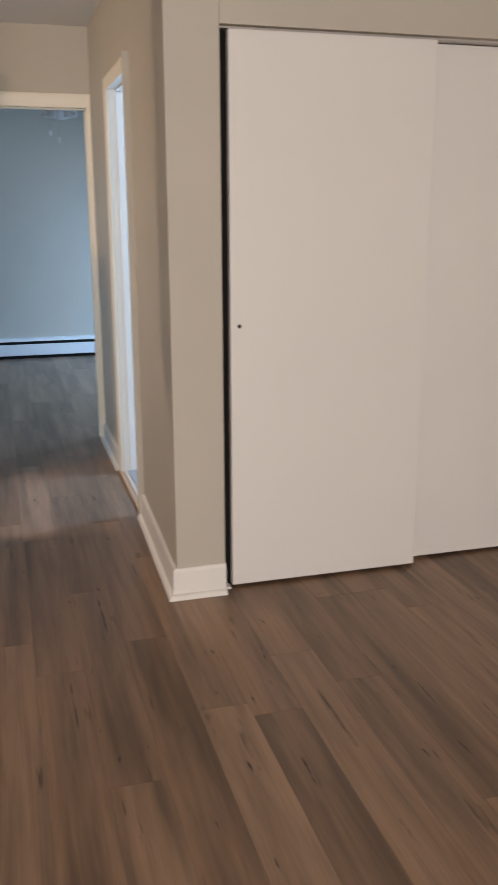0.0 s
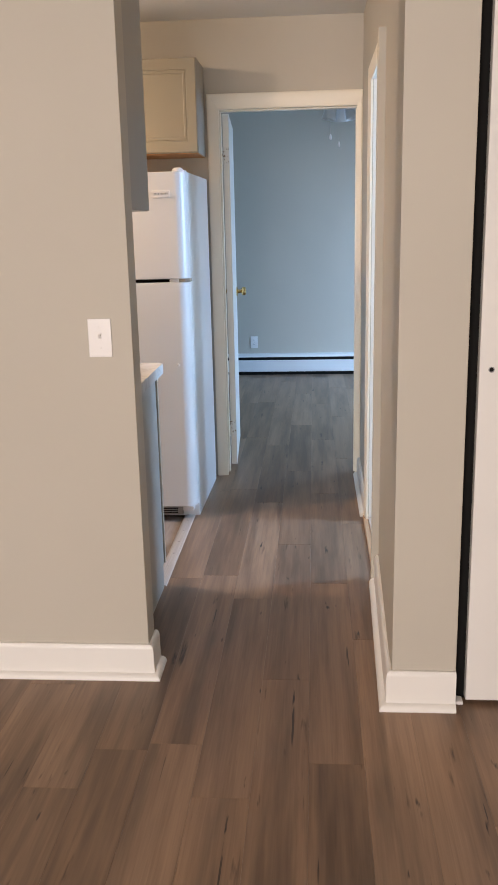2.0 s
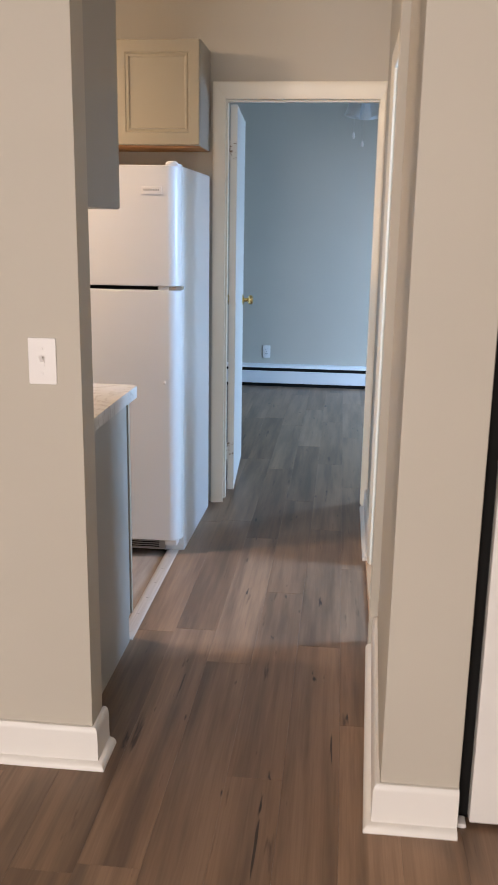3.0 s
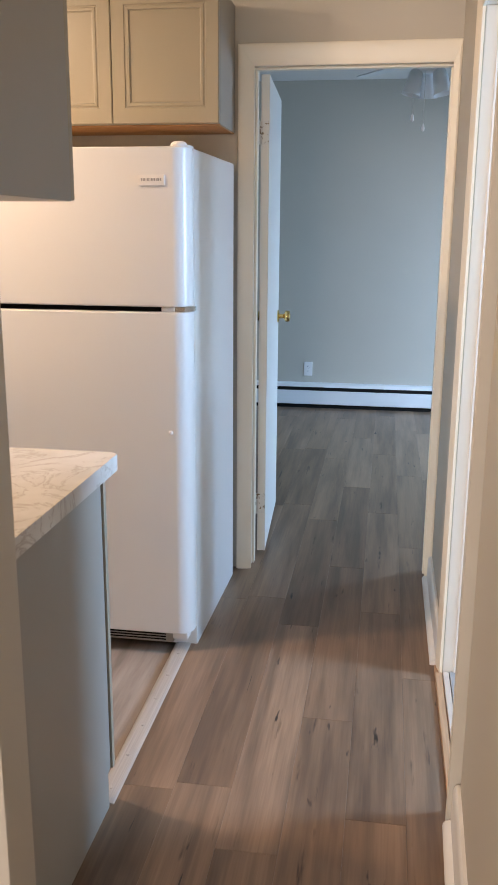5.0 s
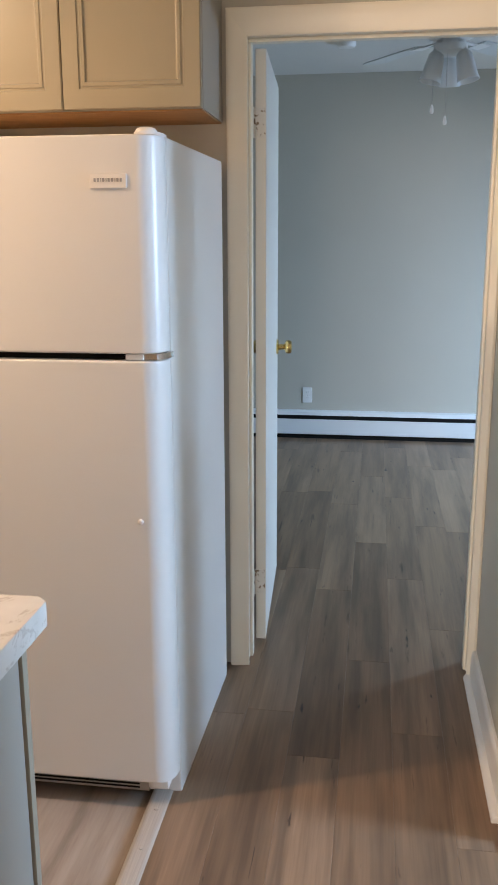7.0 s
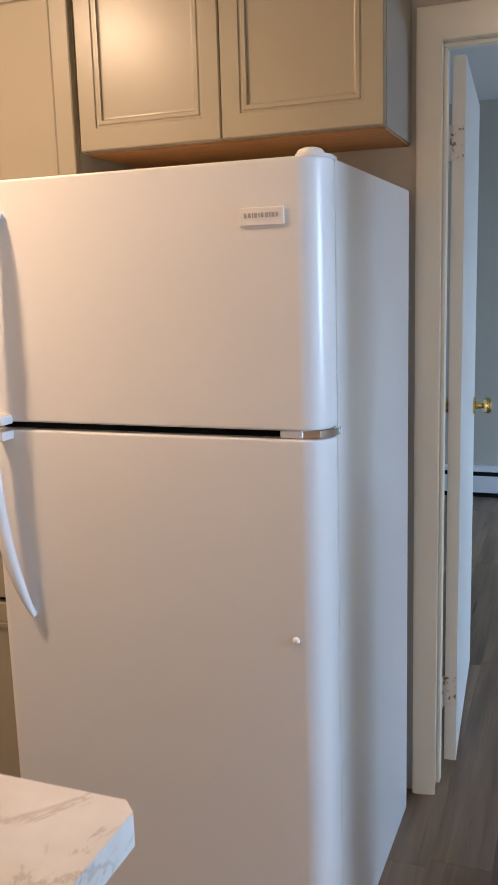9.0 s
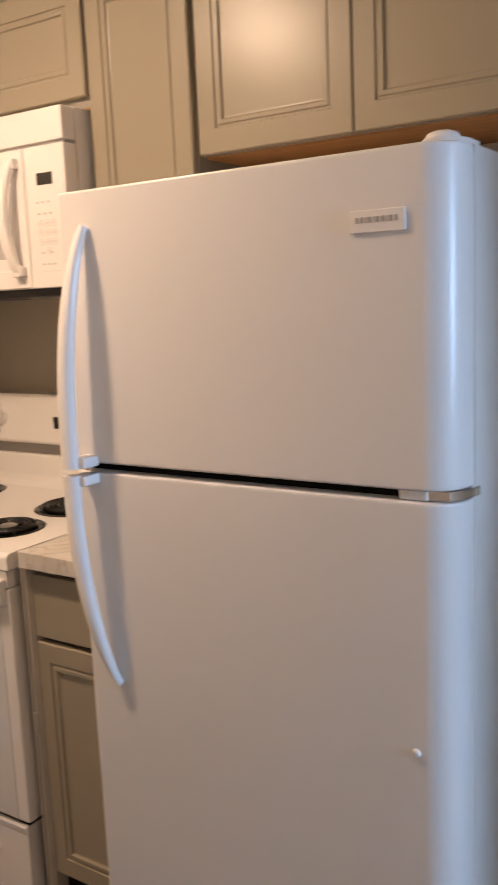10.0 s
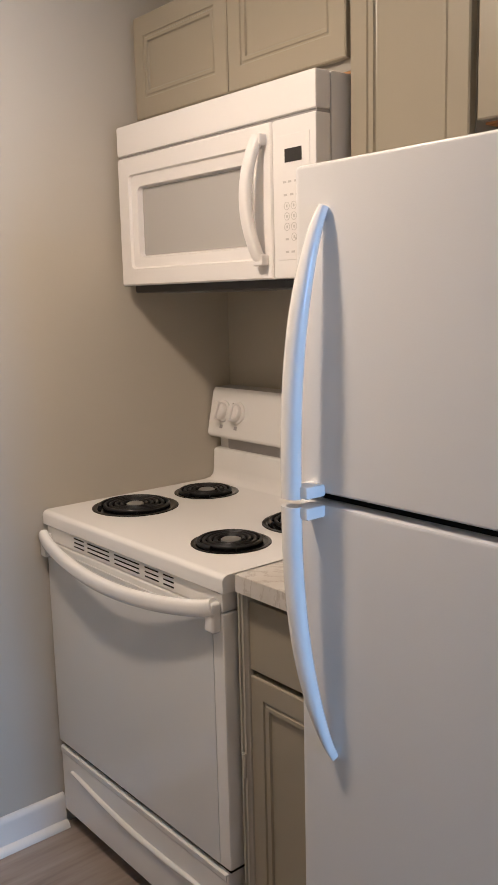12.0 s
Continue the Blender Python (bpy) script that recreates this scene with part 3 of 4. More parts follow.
for a in (200, 330, 85):
    M = Matrix.Translation((fx, fy, HB - 0.262)) @ Matrix.Rotation(radians(a), 4, "Z") @ Matrix.Translation((0.056, 0, 0)) @ Matrix.Rotation(radians(-14), 4, "Y")
    bm = lathe([(0.016, 0.025), (0.020, -0.01), (0.024, -0.03), (0.015, -0.032)], (0, 0, 0), 20)
    bmesh.ops.transform(bm, matrix=M, verts=bm.verts)
    arm = part("lamp_holder", bm, APPL, kit)
    bm = lathe([(0.022, -0.018), (0.034, -0.036), (0.041, -0.08), (0.044, -0.12), (0.050, -0.152), (0.047, -0.152), (0.041, -0.118), (0.038, -0.08), (0.031, -0.038), (0.018, -0.026)], (0, 0, 0), 28)
    bmesh.ops.transform(bm, matrix=M, verts=bm.verts)
    part("shade", bm, FROST, kit, "frosted bell glass shade")
for px, py, pz in ((1.013, 10.19, 2.000), (1.070, 10.150, 1.946)):
    bm = lathe([(0.0012, 0.02), (0.0012, HB - 0.285 - pz)], (px, py, pz), 6)
    ch = part("pull_chain", bm, CHROME, fan)
    part("pull_end", lathe([(0.002, 0.030), (0.006, 0.022), (0.009, 0.004), (0.008, -0.006), (0.003, -0.010)], (px, py, pz), 14), PLASTIC, ch)
sd = thing("smoke_detector", (0.58, 11.3, HB), "white smoke detector on the bedroom ceiling", "smoke detector")
part("housing", lathe([(0.055, 0.0), (0.055, -0.018), (0.045, -0.030), (0.02, -0.033)], (0.58, 11.3, HB), 28), PLASTIC, sd)


# ---- kitchen cabinets ----
def panel_door(parent, x0, x1, z0, z1, yf, yb, stile=0.046, rail=0.052, mat=None, flip=1):
    """Cabinet door with a moulded recessed panel; the front faces -y at yf."""
    bm = bmesh.new()
    rec = [(0.0, 0.0), (0.002, 0.004), (0.006, 0.004), (0.009, 0.001), (0.017, 0.001), (0.0195, 0.0065), (0.025, 0.0085)]

    def ring(ix, iz, d):
        return [bm.verts.new((x, yf + d, z)) for x, z in ((x0 + ix, z0 + iz), (x1 - ix, z0 + iz), (x1 - ix, z1 - iz), (x0 + ix, z1 - iz))]
    rings = [ring(0, 0, yb - yf), ring(0, 0, 0.003), ring(0.003, 0.003, 0.0)]
    rings += [ring(stile + a, rail + a, d) for a, d in rec]
    for a, b in zip(rings, rings[1:]):
        for i in range(4):
            j = (i + 1) % 4
            bm.faces.new((a[i], a[j], b[j], b[i]))
    bm.faces.new(rings[-1])
    bm.faces.new(rings[0])
    return part("cabinet_door", bm, mat or CAB, parent, smooth=20)


def upper_unit(name, x0, x1, z0, z1, doors, label, yf=8.372, yb=8.690):
    c = thing(name, ((x0 + x1) / 2, (yf + yb) / 2, z0), label, "kitchen cabinet", "wall cabinets over the appliances")
    part("body", box(x0, x1, yf + 0.020, yb, z0 + 0.004, z1, 0.0015), CABCOOL, c)
    part("bottom_panel", box(x0 + 0.006, x1 - 0.004, yf + 0.022, yb, z0, z0 + 0.004), PLY, c, "bare plywood underside")
    for a, b, c0, c1 in doors:
        panel_door(c, a, b, c0, c1, yf, yf + 0.0195)
    return c


upper_unit("wall_cabinet", -0.454, 0.314, 1.782, 2.236, [(-0.453, -0.0745, 1.788, 2.232), (-0.0715, 0.312, 1.788, 2.232)], "taupe two-door wall cabinet above the refrigerator")
upper_unit("wall_cabinet", -0.772, -0.468, 1.45, 2.236, [(-0.768, -0.470, 1.456, 2.232)], "tall narrow taupe wall cabinet beside the microwave")
upper_unit("wall_cabinet", -1.590, -0.776, 1.940, 2.236, [(-1.575, -1.172, 1.968, 2.232), (-1.168, -0.780, 1.968, 2.232)], "taupe two-door wall cabinet above the microwave")

# cabinet on the divider wall, seen from its end
uc = thing("wall_cabinet", (-0.2, 6.63, 1.474), "taupe wall cabinet on the divider wall", "kitchen cabinet")
part("body", box(-0.75, 0.338, 6.437, 6.800, 1.474, 2.236, 0.002), CABCOOL, uc)
for a, b in ((-0.748, -0.208), (-0.204, 0.337)):
    part("cabinet_door", box(a, b, 6.802, 6.822, 1.476, 2.234, 0.003), CAB, uc)

# base cabinet run on the divider wall, with its end panel to the hall
bc = thing("base_cabinet", (-0.6, 6.76, 0), "taupe base cabinet run under the marble counter", "kitchen cabinet")
part("body", box(-1.59, 0.262, 6.437, 7.062, -0.018, 0.862), CABCOOL, bc)
part("end_panel", prism([(6.437, 0.0), (7.048, 0.0), (7.048, 0.095), (7.066, 0.100), (7.066, 0.862), (6.437, 0.862)], "x", 0.2625, 0.282), CABCOOL, bc)
part("face_frame", box(0.2355, 0.288, 7.068, 7.086, 0.098, 0.860, 0.002), CAB, bc)
for i in range(4):
    a = -1.56 + i * 0.447
    part("cabinet_door", box(a, a + 0.443, 7.088, 7.106, 0.105, 0.855, 0.003), CAB, bc)
ct = thing("countertop", (-0.6, 6.8, 0.864), "marble-pattern laminate countertop on the base cabinets", "countertop")
part("slab", prism([(-1.59, 6.437), (0.3005, 6.437), (0.3005, 7.1355), (0.2835, 7.1525), (-1.59, 7.1525)], "z", 0.866, 0.904), MARBLE, ct)
part("edge_band", prism([(0.3007, 6.437), (0.302, 6.437), (0.302, 7.136), (0.284, 7.154), (-1.59, 7.154), (-1.59, 7.1527), (0.2836, 7.1527), (0.3007, 7.1356)], "z", 0.864, 0.9036), MARBLE, ct)

# base cabinet between stove and refrigerator
sc = thing("base_cabinet", (-0.61, 8.38, 0), "narrow taupe base cabinet between stove and refrigerator", "kitchen cabinet")
part("body", box(-0.780, -0.445, 8.115, 8.690, -0.018, 0.838), CABCOOL, sc)
# Rail and drawer gap are filled near-black for the shade under the counter.
part("top_rail_shade", box(-0.780, -0.445, 8.20, 8.690, 0.839, 0.888), DARK, sc)
part("drawer_gap_shade", box(-0.780, -0.445, 8.092, 8.1145, 0.692, 0.724), DARK, sc)
part("toe_kick", box(-0.780, -0.445, 8.110, 8.1145, -0.018, 0.09), DARK, sc)
part("drawer_front", box(-0.780, -0.448, 8.068, 8.088, 0.715, 0.866, 0.003), CAB, sc)
panel_door(sc, -0.780, -0.448, 0.105, 0.702, 8.068, 8.0885, 0.046, 0.046)
part("filler_strip", prism([(-0.797 + (a + 0.799) * 0.50, b) for a, b in [(-0.799, 8.100), (-0.799, 8.062), (-0.796, 8.057), (-0.786, 8.057), (-0.782, 8.064), (-0.776, 8.064), (-0.772, 8.057), (-0.764, 8.056), (-0.757, 8.056), (-0.753, 8.062), (-0.748, 8.064), (-0.745, 8.070), (-0.745, 8.100)]], "z", -0.018, 0.886), FILLER, sc, "off-white fluted filler strip")
part("hinge", lathe([(0.0005, 0.0), (0.006, 0.0), (0.006, 0.055), (0.0005, 0.055)], (-0.783, 8.056, 0.47), 12), FILLER, sc)
c2 = thing("countertop", (-0.61, 8.37, 0.888), "short marble-pattern counter beside the stove", "countertop")
part("slab", box(-0.780, -0.442, 8.0422, 8.690, 0.889, 0.925), MARBLE, c2)
part("edge_band", box(-0.780, -0.442, 8.040, 8.042, 0.888, 0.9248, 0.0008), MARBLE, c2)


# ---- refrigerator ----
def fridge():
    f = thing("refrigerator", (-0.06, 8.28, 0), "white top-freezer refrigerator with curved handles", "refrigerator")
    xl, xr, yf, yb = -0.425, 0.311, 7.884, 7.950
    bm = box(xl + 0.004, xr + 0.002, 7.956, 8.606, -0.004, 1.668, 0.006)
    for q in bm.verts:
        if q.co.x > 0 and q.co.y > 8.3:
            q.co.x += 0.012
    part("cabinet_body", bm, APPL, f)

    def outline(inset=0.0):
        p = []
        for i in range(9):
            a = math.pi / 2 * i / 8
            p.append((xr - 0.052 + (0.052 - inset) * math.sin(a), yf + 0.058 - (0.058 - inset) * math.cos(a)))
        p.append((xr - inset, yb))
        p.append((xl + inset, yb))
        for i in range(6):
            a = math.pi / 2 * i / 5
            p.append((xl + 0.016 - (0.016 - inset) * math.cos(a), yf + 0.016 - (0.016 - inset) * math.sin(a)))
        return p

    def door(z0, z1, nm):
        bm = bmesh.new()
        levels = [(z0, 0.006), (z0 + 0.002, 0.002), (z0 + 0.006, 0.0), (z1 - 0.007, 0.0), (z1 - 0.002, 0.002), (z1, 0.007)]
        rings = [[bm.verts.new((x, y, z)) for x, y in outline(i)] for z, i in levels]
        n = len(rings[0])
        for a, b in zip(rings, rings[1:]):
            for i in range(n):
                bm.faces.new((a[i], a[(i + 1) % n], b[(i + 1) % n], b[i]))
        bm.faces.new(rings[0])
        bm.faces.new(rings[-1])
        return part(nm, bm, APPL, f)
    top = door(1.186, 1.668, "freezer_door")
    low = door(0.066, 1.170, "fridge_door")
    part("gasket", box(xl + 0.006, xr - 0.001, 7.949, 7.9565, 0.08, 1.655), PLASTIC, f, "white door gasket")
    # Near-black fill between the two doors, painting the shade of the seam.
    part("seam_shade", box(xl + 0.02, xr - 0.06, 7.915, 7.949, 1.1695, 1.1865), DARK, f)
    # hinges
    part("top_hinge_cover", prism([(0.246, 7.930), (0.252, 7.920), (0.263, 7.916), (0.280, 7.919), (0.297, 7.932), (0.304, 7.958), (0.302, 8.005), (0.250, 8.005)], "z", 1.665, 1.676), PLASTIC, f)
    part("hinge_cap", lathe([(0.025, 0.0), (0.0245, 0.004), (0.021, 0.0085), (0.013, 0.0115), (0.003, 0.0125)], (0.270, 7.944, 1.6755), 28), PLASTIC, f)
    part("middle_hinge", box(0.218, 0.262, 7.893, 7.945, 1.1705, 1.1855, 0.003), PLASTIC, f)
    part("hinge_bracket", prism([(0.258, 7.896), (0.292, 7.905), (0.310, 7.930), (0.316, 7.966), (0.300, 7.966), (0.290, 7.940), (0.258, 7.925)], "z", 1.1712, 1.1848), CHROME, f, "chrome hinge bracket")
    part("lower_hinge", box(0.235, 0.290, 7.905, 7.957, 0.036, 0.0645, 0.006), PLASTIC, f)
    part("foot", lathe([(0.018, 0.0), (0.018, 0.014), (0.010, 0.016), (0.010, 0.05)], (0.285, 7.985, -0.018), 16), PLASTIC, f)
    part("foot", lathe([(0.018, 0.0), (0.018, 0.014), (0.010, 0.016), (0.010, 0.05)], (-0.395, 7.985, -0.018), 16), PLASTIC, f)
    part("foot", lathe([(0.018, 0.0), (0.018, 0.03)], (0.285, 8.58, -0.018), 16), GREYP, f)
    part("foot", lathe([(0.018, 0.0), (0.018, 0.03)], (-0.395, 8.58, -0.018), 16), GREYP, f)
    gr = part("kick_grille", box(xl + 0.01, 0.232, 7.928, 7.956, 0.012, 0.062, 0.003), INKSOFT, f, "grey kick grille with dark slots")
    for zz in (0.023, 0.033, 0.043, 0.053):
        part("grille_slot", box(xl + 0.02, 0.205, 7.9265, 7.9285, zz - 0.0025, zz + 0.0025), DARK, gr)
    # badge, the maker's word as plain bars
    bd = part("badge", box(0.155, 0.239, 7.8795, 7.8842, 1.554, 1.585, 0.0015), PLASTIC, top, "white raised maker badge")
    xs = 0.165
    for wdt in (0.0055, 0.0055, 0.002, 0.0058, 0.002, 0.0058, 0.0058, 0.002, 0.0055, 0.005):
        bm = box(xs, xs + max(0.0018, wdt * 0.85), 7.8788, 7.8797, 1.5675, 1.5755)
        part("letter_bar", bm, INKSOFT, bd)
        xs += wdt + 0.0022
    part("plug", lathe([(0.007, 0.0), (0.0065, -0.003), (0.004, -0.0055), (0.001, -0.006)], (0.245, yf, 0.781), 16, "y"), PLASTIC, low, "small white hole plug")

    # bowed handles
    def handle(z0, z1, parent, up):
        pts = []
        for i in range(25):
            s = i / 24
            z = z0 + (z1 - z0) * s
            e = s if up else 1 - s
            x = -0.393 + (0.038 if up else 0.052) * e ** 2.3
            y = yf - 0.004 - 0.036 * (1 - e ** 3.2) ** 0.8
            pts.append((x, y, z))

        def sec(s):
            e = s if up else 1 - s
            wd = 0.0170 * (1 - (0.55 if up else 0.80) * e ** 5)
            th = 0.013 * (1 - 0.45 * e ** 4)
            return oval(wd, th, 16, 2.3)
        h = part("handle", sweep(pts, sec, (1, 0, 0)), ENAMEL, parent, "glossy white bowed handle", 50)
        zf = z0 if up else z1
        sgn = 1 if up else -1
        part("handle_foot", box(-0.398, -0.362, yf - 0.038, yf + 0.004, min(zf, zf + sgn * 0.020), max(zf, zf + sgn * 0.020), 0.005), ENAMEL, h)
    handle(1.182, 1.606, top, True)
    handle(0.768, 1.170, low, False)


fridge()


# ---- over-range microwave ----
def ring_mesh(x, y, z, r0=0.0075, r1=0.0086, n=20):
    """A thin flat printed ring facing -y."""
    bm = bmesh.new()
    rows = []
    for r, d in ((r0, 0.0), (r0, -0.0006), (r1, -0.0006), (r1, 0.0)):
        rows.append([bm.verts.new((x + r * math.cos(2 * math.pi * i / n), y + d, z + r * math.sin(2 * math.pi * i / n))) for i in range(n)])
    for a, b in zip(rows, rows[1:] + rows[:1]):
        for i in range(n):
            bm.faces.new((a[i], a[(i + 1) % n], b[(i + 1) % n], b[i]))
    return bm


def microwave():
    x0, x1, yf, z0, z1 = -1.556, -0.786, 8.290, 1.518, 1.938
    m = thing("microwave", ((x0 + x1) / 2, 8.48, z0), "white over-range microwave below the wall cabinet", "microwave")
    part("body", box(x0 + 0.004, x1 - 0.001, 8.337, 8.690, z0 + 0.004, z1, 0.003), PLASTIC, m)
    part("vent_panel", box(x0, x1, yf, 8.335, 1.860, z1, 0.006), PLASTIC, m)
    part("seam", box(x0 + 0.004, x1 - 0.004, yf + 0.008, 8.335, 1.8535, 1.8605), GREYP, m)
    xd = -0.926
    bm = bmesh.new()
    zt = 1.854

    def ring(l, r, b, t, y):
        pts = []
        rad = 0.016 if l > 0.02 else 0.002
        for cx_, cz_, a0 in ((xd - r - rad, z0 + b + rad, -90), (xd - r - rad, zt - t - rad, 0), (x0 + l + rad, zt - t - rad, 90), (x0 + l + rad, z0 + b + rad, 180)):
            for i in range(5):
                a = radians(a0 + 90 * i / 4)
                pts.append(bm.verts.new((cx_ + rad * math.cos(a), y, cz_ + rad * math.sin(a))))
        return pts
    rings = [ring(0, 0, 0, 0, 8.335), ring(0, 0, 0, 0, yf + 0.004), ring(0.004, 0.004, 0.004, 0.004, yf),
             ring(0.050, 0.026, 0.044, 0.045, yf), ring(0.054, 0.030, 0.048, 0.049, yf + 0.007),
             ring(0.080, 0.070, 0.074, 0.077, yf + 0.009), ring(0.083, 0.073, 0.077, 0.080, yf + 0.024)]
    n = len(rings[0])
    for a, b in zip(rings, rings[1:]):
        for i in range(n):
            bm.faces.new((a[i], a[(i + 1) % n], b[(i + 1) % n], b[i]))
    bm.faces.new(rings[0])
    bm.faces.new(rings[-1])
    dr = part("microwave_door", bm, PLASTIC, m, smooth=30)
    part("door_window", box(x0 + 0.085, xd - 0.075, yf + 0.0225, yf + 0.0236, z0 + 0.079, zt - 0.082), MWGLASS, dr, "grey screened window")
    pts = []
    for i in range(21):
        s = i / 20
        b = math.sin(math.pi * s)
        pts.append((-0.956 - 0.016 * b, yf - 0.012 - 0.026 * b ** 0.7, 1.562 + 0.262 * s))
    hd = part("handle", sweep(pts, oval(0.0155, 0.011, 14, 3), (1, 0, 0)), PLASTIC, dr, "white bowed handle", 50)
    for zz in (1.548, 1.806):
        part("handle_foot", box(-0.973, -0.939, yf - 0.022, yf + 0.002, zz, zz + 0.026, 0.005), PLASTIC, hd)
    cp = part("control_panel", box(xd + 0.003, x1, yf, 8.335, z0, zt, 0.005), PLASTIC, m)
    part("panel_recess", box(xd + 0.020, x1 - 0.018, yf - 0.0012, yf + 0.001, z0 + 0.040, zt - 0.035, 0.001), PLASTIC, cp)
    part("display", box(-0.880, -0.828, yf - 0.0022, yf - 0.0008, 1.762, 1.790), LCD, cp, "dark display")
    # keypad: rings for numbers, bars for words
    for r in range(4):
        for c in range(3):
            if r == 3 and c != 1:
                continue
            kx, kz = -0.876 + c * 0.022, 1.672 - r * 0.022
            part("key_ring", ring_mesh(kx, yf - 0.0014, kz), KEYINK, cp)
            part("key_mark", box(kx - 0.0018, kx + 0.0018, yf - 0.0020, yf - 0.0010, kz - 0.003, kz + 0.003), KEYINK, cp)
    for kz, xs in ((1.722, (-0.882, -0.866, -0.846)), (1.695, (-0.880, -0.860, -0.842)), (1.602, (-0.876, -0.846)), (1.575, (-0.876, -0.858, -0.840))):
        for kx in xs:
            part("key_label", box(kx - 0.005, kx + 0.005, yf - 0.0020, yf - 0.0010, kz - 0.0022, kz + 0.0022), KEYINK, cp)
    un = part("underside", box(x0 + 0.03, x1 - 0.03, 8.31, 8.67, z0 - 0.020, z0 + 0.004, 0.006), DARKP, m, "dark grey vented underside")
    for xx in (-1.46, -1.02):
        part("filter", box(xx, xx + 0.20, 8.36, 8.60, z0 - 0.023, z0 - 0.0195, 0.001), GREYP, un)


microwave()


# ---- stove ----
def stove():
    x0, x1, xc, yf = -1.590, -0.807, -0.798, 8.022
    s = thing("stove", ((x0 + x1) / 2, 8.34, 0), "white electric coil stove against the wall", "stove")
    part("side_body", box(x0 + 0.006, x1 - 0.030, 8.082, 8.66, 0.036, 0.876, 0.003), ENAMEL, s)
    # cooktop with rolled edge and rising back
    part("cooktop", prism([(yf, 0.882), (yf - 0.001, 0.909), (yf + 0.004, 0.917), (yf + 0.014, 0.921), (8.575, 0.921), (8.600, 0.925), (8.611, 0.936), (8.615, 0.956), (8.618, 1.010), (8.626, 1.016), (8.67, 1.016), (8.67, 0.882)], "x", x0, xc), ENAMEL, s, smooth=50)
    part("backguard", prism([(8.600, 1.056), (8.592, 1.068), (8.619, 1.196), (8.627, 1.207), (8.688, 1.209), (8.688, 1.0165), (8.642, 1.0165), (8.642, 1.046)], "x", x0 + 0.004, xc - 0.004), ENAMEL, s, "white control backguard", 50)
    # Grey sheet in the gap below the backguard, coloured as its shade.
    part("back_gap_shade", box(x0 + 0.05, x1 - 0.05, 8.636, 8.6415, 1.0165, 1.048), INKSOFT, s)
    tilt = math.atan2(0.027, 0.108)
    for kx in (-1.522, -1.454, -0.94, -0.87):
        M = Matrix.Translation((kx, 8.6065, 1.137)) @ Matrix.Rotation(-tilt, 4, "X")
        bm = lathe([(0.034, -0.0005), (0.033, -0.006), (0.027, -0.009), (0.026, -0.022), (0.022, -0.026)], (0, 0, 0), 28, "y")
        bmesh.ops.transform(bm, matrix=M, verts=bm.verts)
        kn = part("knob", bm, PLASTIC, s, "white burner knob", 40)
        bm = box(-0.006, 0.006, -0.034, -0.018, -0.027, 0.027, 0.003)
        bmesh.ops.transform(bm, matrix=M @ Matrix.Rotation(radians(8), 4, "Y"), verts=bm.verts)
        part("grip", bm, PLASTIC, kn)
        bm = box(-0.006, 0.006, -0.0012, 0.0, -0.052, -0.041)
        box(-0.0045, 0.0045, -0.0016, -0.0010, -0.0505, -0.0425, bm=bm)
        bmesh.ops.transform(bm, matrix=M, verts=bm.verts)
        part("knob_mark", bm, INKSOFT, kn)
        for dx in (-0.022, 0.0, 0.022):
            bm = box(dx - 0.004, dx + 0.004, -0.0012, 0.0, 0.036, 0.039)
            bmesh.ops.transform(bm, matrix=M, verts=bm.verts)
            part("knob_label", bm, INKSOFT, kn)
    bm = box(-1.21, -1.12, 8.597, 8.6085, 1.107, 1.142, 0.001)
    part("clock", bm, LCD, s, "dark clock display")

    # coil burners
    def burner(cx_, cy_, r):
        zt = 0.921
        b = part("drip_pan", lathe([(r * 1.14, 0.0003), (r * 1.13, 0.0022), (r * 1.08, 0.0032), (r * 1.02, 0.0026), (r * 0.97, 0.0009), (r * 0.2, 0.0006)], (cx_, cy_, zt), 48), BLACKEN, s, "black drip pan", 50)
        pts = []
        turns = 4.6 if r > 0.09 else 3.7
        nseg = int(turns * 26)
        r0 = 0.030
        for i in range(nseg + 1):
            q = i / nseg
            a = 2 * math.pi * turns * q + 0.6
            rr = r0 + (r * 0.95 - r0) * q
            pts.append((cx_ + rr * math.cos(a), cy_ + rr * math.sin(a), zt + 0.0062))
        sec = [(0.0058 * math.cos(2 * math.pi * i / 8), 0.0048 * math.sin(2 * math.pi * i / 8)) for i in range(8)]
        part("coil", sweep(pts, sec, (0, 0, 1)), COIL, b, "black spiral heating coil", 60)
        part("coil_cap", lathe([(0.024, 0.001), (0.024, 0.0085), (0.020, 0.0105), (0.003, 0.011)], (cx_, cy_, zt), 28), GREYM, b, "metal centre cap")
        for kk in range(3):
            a = radians(90 + 120 * kk)
            p0, p1 = Vector((cx_ + 0.02 * math.cos(a), cy_ + 0.02 * math.sin(a), zt + 0.003)), Vector((cx_ + r * 0.98 * math.cos(a), cy_ + r * 0.98 * math.sin(a), zt + 0.003))
            part("coil_support", sweep([p0, p1], [(-0.003, -0.001), (0.003, -0.001), (0.003, 0.001), (-0.003, 0.001)], (0, 0, 1)), COIL, b)
    burner(-1.440, 8.225, 0.104)
    burner(-1.440, 8.470, 0.083)
    burner(-0.978, 8.190, 0.083)
    burner(-0.978, 8.440, 0.104)
    # vent strip below the cooktop
    vt = part("vent_strip", box(x0 + 0.004, x1 - 0.004, yf + 0.008, 8.08, 0.836, 0.8765, 0.003), ENAMEL, s)
